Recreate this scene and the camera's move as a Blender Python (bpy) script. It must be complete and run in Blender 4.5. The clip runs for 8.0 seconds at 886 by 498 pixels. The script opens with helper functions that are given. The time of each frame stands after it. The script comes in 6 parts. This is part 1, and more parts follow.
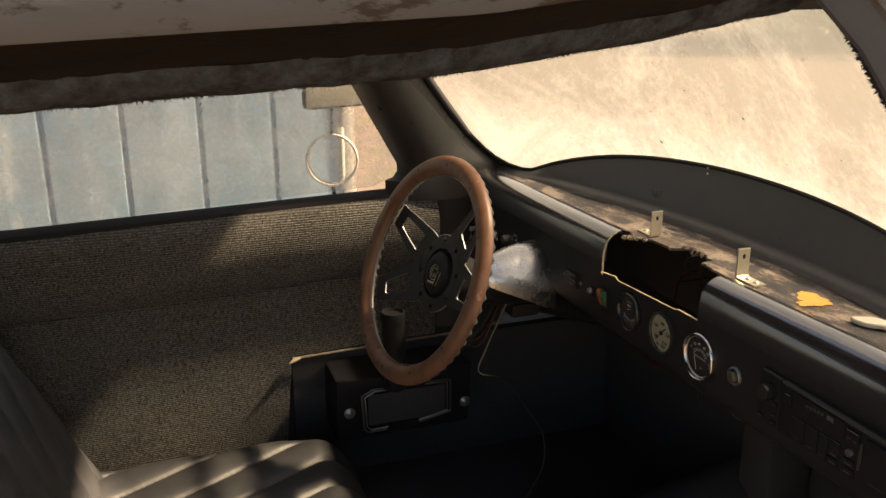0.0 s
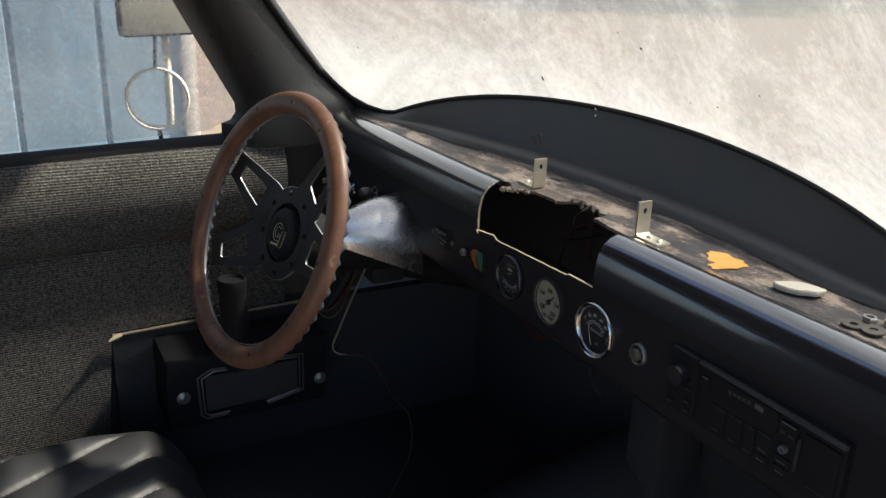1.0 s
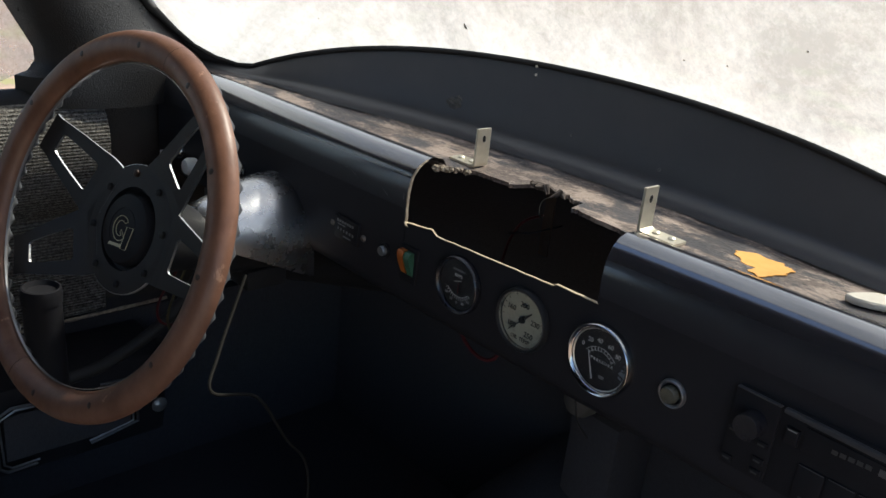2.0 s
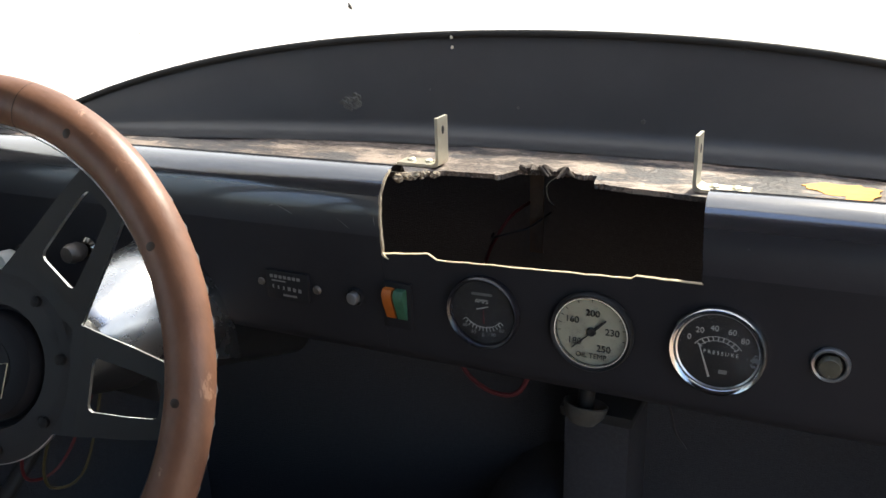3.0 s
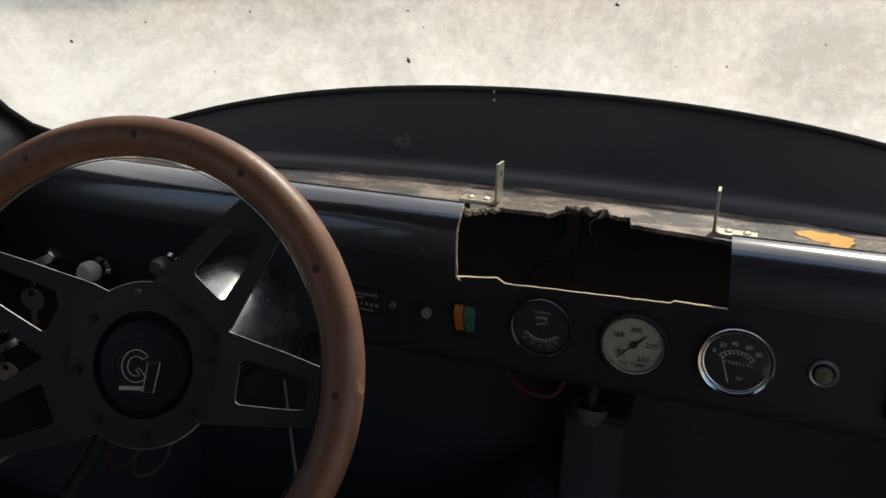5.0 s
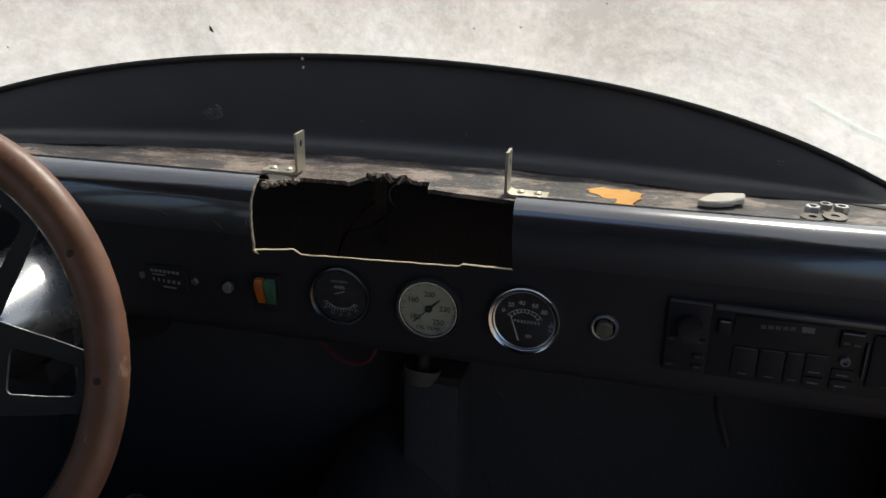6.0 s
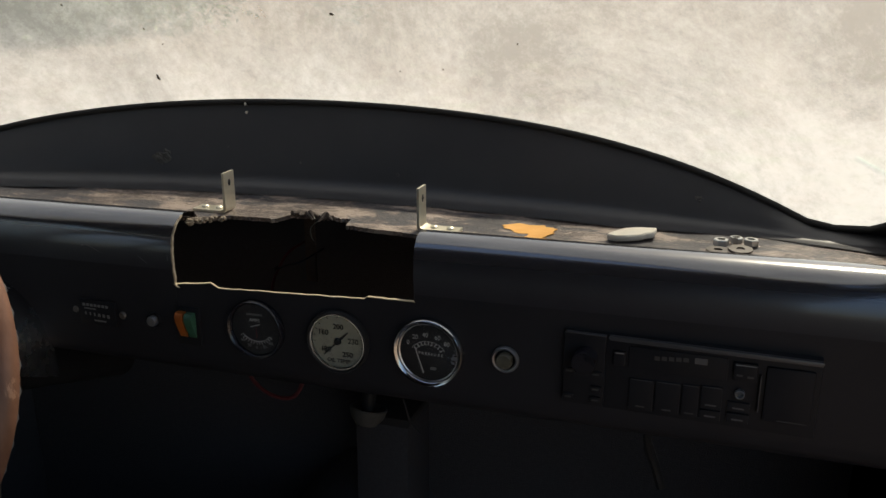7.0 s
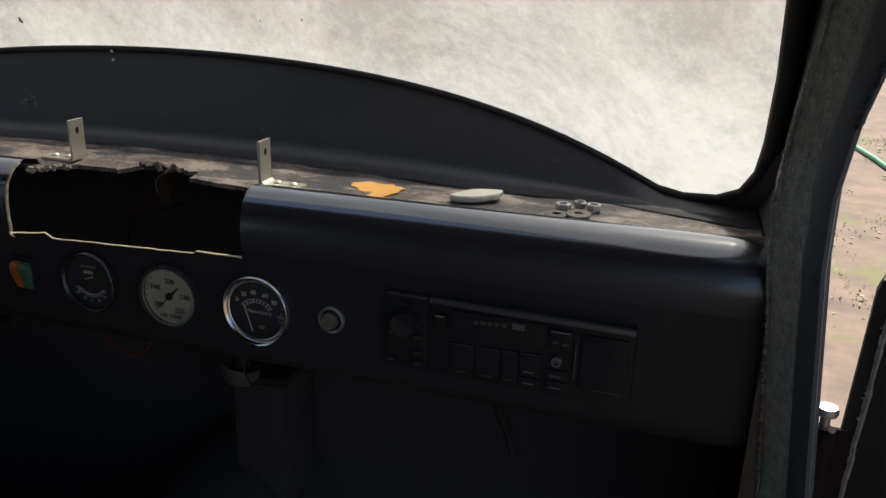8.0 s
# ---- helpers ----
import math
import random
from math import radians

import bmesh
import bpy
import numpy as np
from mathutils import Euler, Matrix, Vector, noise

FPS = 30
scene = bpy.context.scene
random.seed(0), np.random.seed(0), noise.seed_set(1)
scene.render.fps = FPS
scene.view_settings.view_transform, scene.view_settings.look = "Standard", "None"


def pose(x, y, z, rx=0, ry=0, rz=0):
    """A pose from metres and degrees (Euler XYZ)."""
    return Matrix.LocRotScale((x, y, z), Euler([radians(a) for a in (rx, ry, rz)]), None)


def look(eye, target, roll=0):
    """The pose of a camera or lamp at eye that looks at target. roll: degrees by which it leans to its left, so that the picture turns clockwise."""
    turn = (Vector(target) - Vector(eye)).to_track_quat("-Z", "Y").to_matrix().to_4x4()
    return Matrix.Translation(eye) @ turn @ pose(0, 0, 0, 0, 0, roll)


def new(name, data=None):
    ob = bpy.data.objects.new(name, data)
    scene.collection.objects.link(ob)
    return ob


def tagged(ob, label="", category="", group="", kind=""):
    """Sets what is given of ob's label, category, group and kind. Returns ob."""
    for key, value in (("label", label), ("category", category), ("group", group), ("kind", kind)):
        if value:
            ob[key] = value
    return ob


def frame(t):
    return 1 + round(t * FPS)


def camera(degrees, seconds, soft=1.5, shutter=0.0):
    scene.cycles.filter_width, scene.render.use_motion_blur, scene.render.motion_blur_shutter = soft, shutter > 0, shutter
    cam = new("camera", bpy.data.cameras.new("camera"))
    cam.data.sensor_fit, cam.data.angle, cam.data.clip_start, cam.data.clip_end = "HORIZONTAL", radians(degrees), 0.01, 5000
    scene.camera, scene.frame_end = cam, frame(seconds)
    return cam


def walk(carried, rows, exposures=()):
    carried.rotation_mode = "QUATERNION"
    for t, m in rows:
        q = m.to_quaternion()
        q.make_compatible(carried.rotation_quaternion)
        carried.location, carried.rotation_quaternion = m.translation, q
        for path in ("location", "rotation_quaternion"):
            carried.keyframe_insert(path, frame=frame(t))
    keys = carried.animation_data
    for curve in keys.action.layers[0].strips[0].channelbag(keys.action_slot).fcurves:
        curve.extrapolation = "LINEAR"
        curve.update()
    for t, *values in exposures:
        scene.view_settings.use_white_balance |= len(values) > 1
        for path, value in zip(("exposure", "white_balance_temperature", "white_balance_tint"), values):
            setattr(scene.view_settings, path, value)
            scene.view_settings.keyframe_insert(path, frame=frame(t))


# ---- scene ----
cam = camera(54.2, 8.0)
METRES, EYE, TILT, LEAN, TURN = 1.47, 1.3, -17.2, 0.3, 71.0
ROWS = [
    (0.0, 0.0, 0.0, 0.0, -0.0, 0.0, 0.0),
    (0.2, 0.0253, 0.0074, 0.0032, -0.31, -0.11, -0.45),
    (0.5, 0.0439, 0.0255, 0.005, -2.07, -0.79, -0.23),
    (0.7, 0.0437, 0.0544, 0.0086, -4.2, -1.65, 0.32),
    (1.0, 0.0136, 0.1418, -0.0004, -9.1, -3.0, 0.34),
    (1.2, -0.0001, 0.2018, -0.0069, -13.39, -4.08, -0.29),
    (1.5, -0.014, 0.258, -0.0067, -17.29, -5.19, -3.14),
    (1.7, -0.0217, 0.2787, 0.0005, -17.7, -5.42, -3.01),
    (2.8, -0.0823, 0.5139, 0.0252, -45.07, -6.95, 13.62),
    (3.0, -0.1007, 0.5157, 0.022, -42.96, -6.82, 13.32),
    (3.3, -0.1171, 0.5364, 0.0448, -45.49, -6.47, 13.32),
    (3.5, -0.1436, 0.5397, 0.0513, -43.77, -4.4, 12.69),
    (3.7, -0.1662, 0.5404, 0.0519, -41.59, -2.75, 11.65),
    (4.0, -0.1981, 0.5399, 0.0491, -43.01, -0.57, 9.36),
    (4.2, -0.2178, 0.5457, 0.0494, -46.92, -0.55, 7.46),
    (5.3, -0.2165, 0.5048, 0.062, -51.26, -10.13, 11.85),
    (5.5, -0.2048, 0.4961, 0.0614, -53.38, -11.16, 11.98),
    (5.8, -0.1843, 0.479, 0.0548, -54.76, -11.47, 12.34),
    (6.0, -0.1734, 0.461, 0.0495, -54.8, -11.23, 12.73),
    (6.2, -0.1649, 0.444, 0.043, -54.32, -10.67, 13.12),
    (6.5, -0.1464, 0.4255, 0.0347, -53.25, -9.02, 13.31),
    (6.8, -0.1439, 0.4082, 0.0238, -52.1, -7.35, 13.03),
    (7.0, -0.1343, 0.3919, 0.0166, -51.02, -6.32, 13.26),
    (7.2, -0.1247, 0.3789, 0.0103, -51.0, -6.0, 13.19),
    (7.5, -0.1042, 0.3645, 0.0042, -52.71, -7.12, 12.76),
    (7.7, -0.0879, 0.3537, -0.0013, -53.5, -7.75, 12.3),
    (8.0, -0.0696, 0.3339, -0.0091, -51.01, -8.46, 11.49),
]
walk(cam, [(t, pose(0, 0, EYE, TILT, LEAN, TURN) @ pose(METRES * x, METRES * y, METRES * z, 90 + pitch, roll, yaw)) for t, x, y, z, yaw, pitch, roll in ROWS],
     exposures=[(0.0, 1.75, 9900, 17), (0.5, 1.72, 6900, 10), (1.0, 1.64, 6500, 10), (1.7, 1.55, 6300, 10), (2.8, 2.75, 6600, 10), (3.5, 2.65, 6700, 10), (4.2, 1.5, 7350, 10), (5.4, 1.45, 6400, 10), (6.5, 1.3, 6500, 10), (7.3, 1.25, 7200, 10), (8.0, 1.2, 6600, 10)])

# ---- light ----
SUN_AZ, SUN_EL = 12.0, 51.0   # degrees to the car's right of straight ahead, and up
world = bpy.data.worlds.new("sky")
scene.world = world
world.use_nodes = True
wn = world.node_tree
sky = wn.nodes.new("ShaderNodeTexSky")
sky.sky_type, sky.sun_disc = 'NISHITA', False
sky.sun_elevation, sky.sun_rotation = radians(SUN_EL), radians(SUN_AZ)
wn.nodes["Background"].inputs[1].default_value = 0.075
wn.links.new(sky.outputs[0], wn.nodes["Background"].inputs[0])
sun = new("sun", bpy.data.lights.new("sun", "SUN"))
sun.data.energy, sun.data.angle, sun.data.color = 5.0, radians(3.0), (1.0, 0.93, 0.82)
to_sun = Vector((math.sin(radians(SUN_AZ)) * math.cos(radians(SUN_EL)), math.cos(radians(SUN_AZ)) * math.cos(radians(SUN_EL)), math.sin(radians(SUN_EL))))
sun.matrix_world = look(to_sun * 10, (0, 0, 0))


# ---- materials ----
def mat(name, base, rough=0.5, metal=0.0, second=None, scale=20.0, amount=0.5, bump=0.0, bump_scale=200.0, spec=0.5, spot=None, spot_scale=6.0, spot_from=0.58, stretch=(1, 1, 1), rough_var=0.1, coat=0.0):
    """A surface with a base colour, a second colour mixed in by noise, larger stains, fine relief and uneven gloss."""
    m = bpy.data.materials.new(name)
    m.use_nodes = True
    nt = m.node_tree
    N, L = nt.nodes, nt.links
    b = N["Principled BSDF"]
    b.inputs["Metallic"].default_value = metal
    b.inputs["Specular IOR Level"].default_value = spec
    b.inputs["Coat Weight"].default_value = coat
    tc = N.new("ShaderNodeTexCoord")
    mp = N.new("ShaderNodeMapping")
    mp.inputs["Scale"].default_value = stretch
    L.new(tc.outputs["Object"], mp.inputs[0])
    n1 = N.new("ShaderNodeTexNoise")
    n1.inputs["Scale"].default_value, n1.inputs["Detail"].default_value, n1.inputs["Roughness"].default_value = scale, 8, 0.65
    L.new(mp.outputs[0], n1.inputs["Vector"])
    mix = N.new("ShaderNodeMix")
    mix.data_type = "RGBA"
    mix.inputs["A"].default_value = (*base, 1)
    mix.inputs["B"].default_value = (*(second or [c * 0.6 for c in base]), 1)
    ramp = N.new("ShaderNodeMapRange")
    ramp.inputs["From Min"].default_value, ramp.inputs["From Max"].default_value = 0.35, 0.7
    ramp.inputs["To Max"].default_value = amount
    L.new(n1.outputs["Fac"], ramp.inputs["Value"])
    L.new(ramp.outputs[0], mix.inputs["Factor"])
    colour = mix.outputs["Result"]
    if spot:
        n2 = N.new("ShaderNodeTexNoise")
        n2.inputs["Scale"].default_value, n2.inputs["Detail"].default_value, n2.inputs["Roughness"].default_value = spot_scale, 10, 0.7
        L.new(mp.outputs[0], n2.inputs["Vector"])
        r2 = N.new("ShaderNodeMapRange")
        r2.inputs["From Min"].default_value, r2.inputs["From Max"].default_value = spot_from, spot_from + 0.05
        L.new(n2.outputs["Fac"], r2.inputs["Value"])
        m2 = N.new("ShaderNodeMix")
        m2.data_type = "RGBA"
        m2.inputs["B"].default_value = (*spot, 1)
        L.new(colour, m2.inputs["A"])
        L.new(r2.outputs[0], m2.inputs["Factor"])
        colour = m2.outputs["Result"]
    L.new(colour, b.inputs["Base Color"])
    rr = N.new("ShaderNodeMapRange")
    rr.inputs["To Min"].default_value, rr.inputs["To Max"].default_value = max(0.02, rough - rough_var), min(1, rough + rough_var)
    L.new(n1.outputs["Fac"], rr.inputs["Value"])
    L.new(rr.outputs[0], b.inputs["Roughness"])
    if bump:
        n3 = N.new("ShaderNodeTexNoise")
        n3.inputs["Scale"].default_value, n3.inputs["Detail"].default_value = bump_scale, 4
        L.new(mp.outputs[0], n3.inputs["Vector"])
        bp = N.new("ShaderNodeBump")
        bp.inputs["Strength"].default_value, bp.inputs["Distance"].default_value = bump, 0.002
        L.new(n3.outputs["Fac"], bp.inputs["Height"])
        L.new(bp.outputs[0], b.inputs["Normal"])
    return m


def rib_carpet():
    """Grey corded carpet: fine level ribs of flecked yarn."""
    m = mat("ribbed_carpet", (0.4, 0.385, 0.35), 0.95, second=(0.06, 0.055, 0.05), scale=230, amount=1.0, spec=0.1, rough_var=0.03, spot=(0.6, 0.54, 0.45), spot_scale=190, spot_from=0.6)
    N, L = m.node_tree.nodes, m.node_tree.links
    tc = N.new("ShaderNodeTexCoord")
    w = N.new("ShaderNodeTexWave")
    w.wave_type, w.bands_direction = "BANDS", "Z"
    w.inputs["Scale"].default_value, w.inputs["Distortion"].default_value, w.inputs["Detail"].default_value, w.inputs["Detail Scale"].default_value = 78, 2.4, 3, 8
    L.new(tc.outputs["Object"], w.inputs["Vector"])
    n = N.new("ShaderNodeTexNoise")
    n.inputs["Scale"].default_value = 350
    L.new(tc.outputs["Object"], n.inputs["Vector"])
    add = N.new("ShaderNodeMath")
    add.operation = "MULTIPLY_ADD"
    add.inputs[1].default_value = 1.4
    L.new(n.outputs["Fac"], add.inputs[0])
    L.new(w.outputs["Fac"], add.inputs[2])
    bp = N.new("ShaderNodeBump")
    bp.inputs["Strength"].default_value, bp.inputs["Distance"].default_value = 1.0, 0.004
    L.new(add.outputs[0], bp.inputs["Height"])
    L.new(bp.outputs[0], N["Principled BSDF"].inputs["Normal"])
    # darker colour between the cords, for the shade they throw there
    base = N["Principled BSDF"].inputs["Base Color"]
    cords = base.links[0].from_socket
    cord_shade = N.new("ShaderNodeMapRange")
    cord_shade.inputs["From Min"].default_value, cord_shade.inputs["From Max"].default_value = 0.05, 0.5
    cord_shade.inputs["To Min"].default_value = 0.5
    L.new(w.outputs["Fac"], cord_shade.inputs["Value"])
    mul = N.new("ShaderNodeMix")
    mul.data_type, mul.blend_type = "RGBA", "MULTIPLY"
    mul.inputs["Factor"].default_value = 1.0
    L.new(cords, mul.inputs["A"])
    L.new(cord_shade.outputs[0], mul.inputs["B"])
    L.new(mul.outputs["Result"], base)
    return m


def dusty_glass(name, dust, tint=(0.8, 0.78, 0.72), clear_rough=0.35, direct=0.06, grime=0.5, clear=(1, 1, 1), foot_gain=0.0, sill=1.0):
    """A pane under a film of dust: the dust glows with the light behind it, and the rest shows the outside, blurred."""
    m = bpy.data.materials.new(name)
    m.use_nodes = True
    N, L = m.node_tree.nodes, m.node_tree.links
    N.remove(N["Principled BSDF"])
    tc = N.new("ShaderNodeTexCoord")
    n1 = N.new("ShaderNodeTexNoise")
    n1.inputs["Scale"].default_value, n1.inputs["Detail"].default_value, n1.inputs["Roughness"].default_value = 9, 12, 0.72
    n2 = N.new("ShaderNodeTexNoise")
    n2.inputs["Scale"].default_value, n2.inputs["Detail"].default_value = 140, 6
    for n in (n1, n2):
        L.new(tc.outputs["Object"], n.inputs["Vector"])
    mix = N.new("ShaderNodeMath")
    mix.operation = "MULTIPLY_ADD"
    mix.inputs[1].default_value = 0.35
    L.new(n2.outputs["Fac"], mix.inputs[0])
    L.new(n1.outputs["Fac"], mix.inputs[2])
    rng = N.new("ShaderNodeMapRange")
    rng.inputs["From Min"].default_value, rng.inputs["From Max"].default_value = 0.4, 0.95
    rng.inputs["To Min"].default_value, rng.inputs["To Max"].default_value = dust - (1 - dust) * grime, min(1, dust + (1 - dust) * grime)
    L.new(mix.outputs[0], rng.inputs["Value"])
    amount = rng.outputs[0]
    if foot_gain:
        # dust covers more of the pane towards its foot
        xyz = N.new("ShaderNodeSeparateXYZ")
        L.new(tc.outputs["Object"], xyz.inputs[0])
        low = N.new("ShaderNodeMapRange")
        low.interpolation_type = "SMOOTHSTEP"
        low.inputs["From Min"].default_value, low.inputs["From Max"].default_value = sill - 0.02, sill + 0.16
        low.inputs["To Min"].default_value, low.inputs["To Max"].default_value = foot_gain, -foot_gain
        L.new(xyz.outputs["Z"], low.inputs["Value"])
        more = N.new("ShaderNodeMath")
        more.use_clamp = True
        L.new(amount, more.inputs[0])
        L.new(low.outputs[0], more.inputs[1])
        amount = more.outputs[0]
    n3 = N.new("ShaderNodeTexNoise")
    n3.inputs["Scale"].default_value, n3.inputs["Detail"].default_value, n3.inputs["Roughness"].default_value, n3.inputs["Distortion"].default_value = 4.5, 14, 0.75, 0.6
    n4 = N.new("ShaderNodeTexNoise")
    n4.inputs["Scale"].default_value, n4.inputs["Detail"].default_value, n4.inputs["Roughness"].default_value = 75, 12, 0.9
    mp = N.new("ShaderNodeMapping")
    mp.inputs["Rotation"].default_value, mp.inputs["Scale"].default_value = (0, 0.5, 0), (1, 1, 0.85)
    L.new(tc.outputs["Object"], mp.inputs[0])
    L.new(mp.outputs[0], n3.inputs["Vector"])
    L.new(mp.outputs[0], n4.inputs["Vector"])
    both = N.new("ShaderNodeMath")
    both.operation = "MULTIPLY_ADD"
    both.inputs[1].default_value = 0.75
    L.new(n4.outputs["Fac"], both.inputs[0])
    L.new(n3.outputs["Fac"], both.inputs[2])
    density = both.outputs[0]
    if foot_gain:
        # the brighter foot of the pane is put into the tint by height
        thick = N.new("ShaderNodeMath")
        thick.operation = "MULTIPLY_ADD"
        thick.inputs[1].default_value = -1.8
        L.new(low.outputs[0], thick.inputs[0])
        L.new(both.outputs[0], thick.inputs[2])
        density = thick.outputs[0]
    shade = N.new("ShaderNodeMapRange")
    shade.inputs["From Min"].default_value, shade.inputs["From Max"].default_value = 0.70, 1.02
    L.new(density, shade.inputs["Value"])
    hue = N.new("ShaderNodeMix")
    hue.data_type = "RGBA"
    hue.inputs["A"].default_value = (*tint, 1)
    hue.inputs["B"].default_value = (*[c * 0.48 for c in tint], 1)
    L.new(shade.outputs[0], hue.inputs["Factor"])
    tl = N.new("ShaderNodeBsdfTranslucent")
    df = N.new("ShaderNodeBsdfDiffuse")
    for d in (tl, df):
        L.new(hue.outputs["Result"], d.inputs["Color"])
    dm = N.new("ShaderNodeMixShader")
    dm.inputs[0].default_value = 0.25
    L.new(tl.outputs[0], dm.inputs[1])
    L.new(df.outputs[0], dm.inputs[2])
    rf = N.new("ShaderNodeBsdfRefraction")
    rf.inputs["IOR"].default_value, rf.inputs["Roughness"].default_value = 1.02, clear_rough
    tr = N.new("ShaderNodeBsdfTransparent")
    tr.inputs[0].default_value = (*clear, 1)
    cm = N.new("ShaderNodeMixShader")
    cm.inputs[0].default_value = direct
    L.new(rf.outputs[0], cm.inputs[1])
    L.new(tr.outputs[0], cm.inputs[2])
    out = N.new("ShaderNodeMixShader")
    L.new(amount, out.inputs[0])
    L.new(cm.outputs[0], out.inputs[1])
    L.new(dm.outputs[0], out.inputs[2])
    L.new(out.outputs[0], N["Material Output"].inputs[0])
    return m


black_paint = mat("black_paint", (0.022, 0.022, 0.026), 0.46, second=(0.031, 0.031, 0.036), scale=14, amount=0.6, bump=0.05, bump_scale=60, rough_var=0.08, spec=0.16)
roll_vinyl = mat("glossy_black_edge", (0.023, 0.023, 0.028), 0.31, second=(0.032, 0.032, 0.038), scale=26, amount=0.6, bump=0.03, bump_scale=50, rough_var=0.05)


def crest_gloss(m):
    """Gloss masked by height: a highlight band on the rounded top, a dull face below."""
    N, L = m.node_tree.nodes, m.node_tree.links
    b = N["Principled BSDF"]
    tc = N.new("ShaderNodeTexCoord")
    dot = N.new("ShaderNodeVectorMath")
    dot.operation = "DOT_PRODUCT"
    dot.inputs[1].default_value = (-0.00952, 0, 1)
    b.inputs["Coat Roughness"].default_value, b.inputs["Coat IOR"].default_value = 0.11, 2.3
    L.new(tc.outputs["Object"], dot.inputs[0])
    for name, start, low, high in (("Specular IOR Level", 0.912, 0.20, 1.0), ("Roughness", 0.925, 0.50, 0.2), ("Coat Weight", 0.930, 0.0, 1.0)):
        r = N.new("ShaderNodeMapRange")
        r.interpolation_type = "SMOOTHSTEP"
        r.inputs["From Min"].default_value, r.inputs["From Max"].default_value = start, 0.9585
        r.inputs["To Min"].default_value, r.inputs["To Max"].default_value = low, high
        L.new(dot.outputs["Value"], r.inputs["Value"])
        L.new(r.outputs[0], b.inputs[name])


crest_gloss(roll_vinyl)
cowl_paint = mat("cowl_paint", (0.046, 0.046, 0.051), 0.36, second=(0.060, 0.059, 0.064), scale=18, amount=0.6, spot=(0.085, 0.083, 0.084), spot_scale=60, spot_from=0.69, bump=0.05, bump_scale=120, spec=0.5)
black_vinyl = mat("black_vinyl", (0.020, 0.019, 0.019), 0.30, second=(0.032, 0.030, 0.029), scale=30, bump=0.5, bump_scale=520)
rubber = mat("black_rubber", (0.024, 0.024, 0.025), 0.65, second=(0.034, 0.033, 0.032), scale=25, bump=0.1, spec=0.2)
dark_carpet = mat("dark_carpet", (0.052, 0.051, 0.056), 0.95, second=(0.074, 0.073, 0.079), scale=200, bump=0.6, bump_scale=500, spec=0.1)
carpet = rib_carpet()
lip_felt = mat("dirty_felt", (0.026, 0.025, 0.026), 1.0, second=(0.070, 0.084, 0.105), scale=75, amount=1.0, spot=(0.026, 0.018, 0.014), spot_scale=16, spot_from=0.6, bump=1.0, bump_scale=420, spec=0.05)
felt = mat("grey_felt", (0.27, 0.28, 0.25), 1.0, second=(0.11, 0.112, 0.098), scale=160, amount=0.8, bump=1.0, bump_scale=420, spec=0.05)
rail_dirt = mat("rusty_rail", (0.010, 0.008, 0.0075), 0.9, second=(0.024, 0.016, 0.012), scale=30, bump=0.4, bump_scale=150, spec=0.1)
old_paint = mat("peeling_grey_paint", (0.10, 0.102, 0.108), 0.6, second=(0.07, 0.07, 0.074), scale=25, spot=(0.030, 0.022, 0.018), spot_scale=34, spot_from=0.535, bump=0.3, bump_scale=80, stretch=(1, 0.5, 1.4))
jamb_paint = mat("jamb_grey_paint", (0.06, 0.067, 0.078), 0.5, second=(0.04, 0.041, 0.046), scale=18, spot=(0.02, 0.016, 0.015), spot_scale=26, spot_from=0.62, bump=0.15, bump_scale=90, spec=0.25)
blue_paint = mat("pale_blue_paint", (0.19, 0.25, 0.31), 0.34, second=(0.15, 0.19, 0.24), scale=8, bump=0.05, bump_scale=60)
skin_paint = mat("weathered_grey_paint", (0.10, 0.104, 0.114), 0.68, second=(0.075, 0.074, 0.078), scale=14, amount=0.8, spot=(0.07, 0.056, 0.05), spot_scale=22, spot_from=0.55, bump=0.1, bump_scale=70, spec=0.15)
ground_toned_paint = mat("ground_toned_paint", (0.29, 0.2, 0.15), 0.9, second=(0.22, 0.16, 0.12), scale=6, amount=0.8, bump=0.2)
wood = mat("faded_wood", (0.235, 0.115, 0.070), 0.44, second=(0.125, 0.054, 0.031), scale=34, amount=0.8, spot=(0.37, 0.205, 0.13), spot_scale=55, spot_from=0.62, stretch=(1, 1, 0.5), bump=0.2, bump_scale=100, rough_var=0.14)
grip_grey = mat("dull_grey_grip", (0.10, 0.105, 0.115), 0.45, second=(0.06, 0.06, 0.066), scale=60, amount=0.8, bump=0.1, bump_scale=150, spec=0.35)
rim_dark = mat("browned_steel", (0.065, 0.042, 0.032), 0.5, 0.3, second=(0.04, 0.027, 0.022), scale=300)
spoke_black = mat("worn_black_spokes", (0.034, 0.032, 0.032), 0.5, second=(0.046, 0.043, 0.042), scale=40, bump=0.05, spec=0.2)
dark_metal = mat("black_anodised_metal", (0.021, 0.021, 0.022), 0.5, second=(0.03, 0.03, 0.031), scale=40, bump=0.05, spec=0.16)
bright_metal = mat("bare_aluminium", (0.75, 0.75, 0.74), 0.35, 1.0, second=(0.6, 0.6, 0.58), scale=60)
hood_metal = mat("satin_hood_metal", (0.58, 0.585, 0.59), 0.27, 1.0, second=(0.42, 0.42, 0.425), scale=45, amount=0.6, rough_var=0.1, bump=0.06, bump_scale=90)
satin_metal = mat("dull_steel", (0.3, 0.3, 0.31), 0.36, 0.7, second=(0.2, 0.2, 0.2), scale=40, rough_var=0.1)
chrome = mat("chrome", (0.62, 0.62, 0.62), 0.14, 1.0, second=(0.45, 0.44, 0.42), scale=50, amount=0.4)
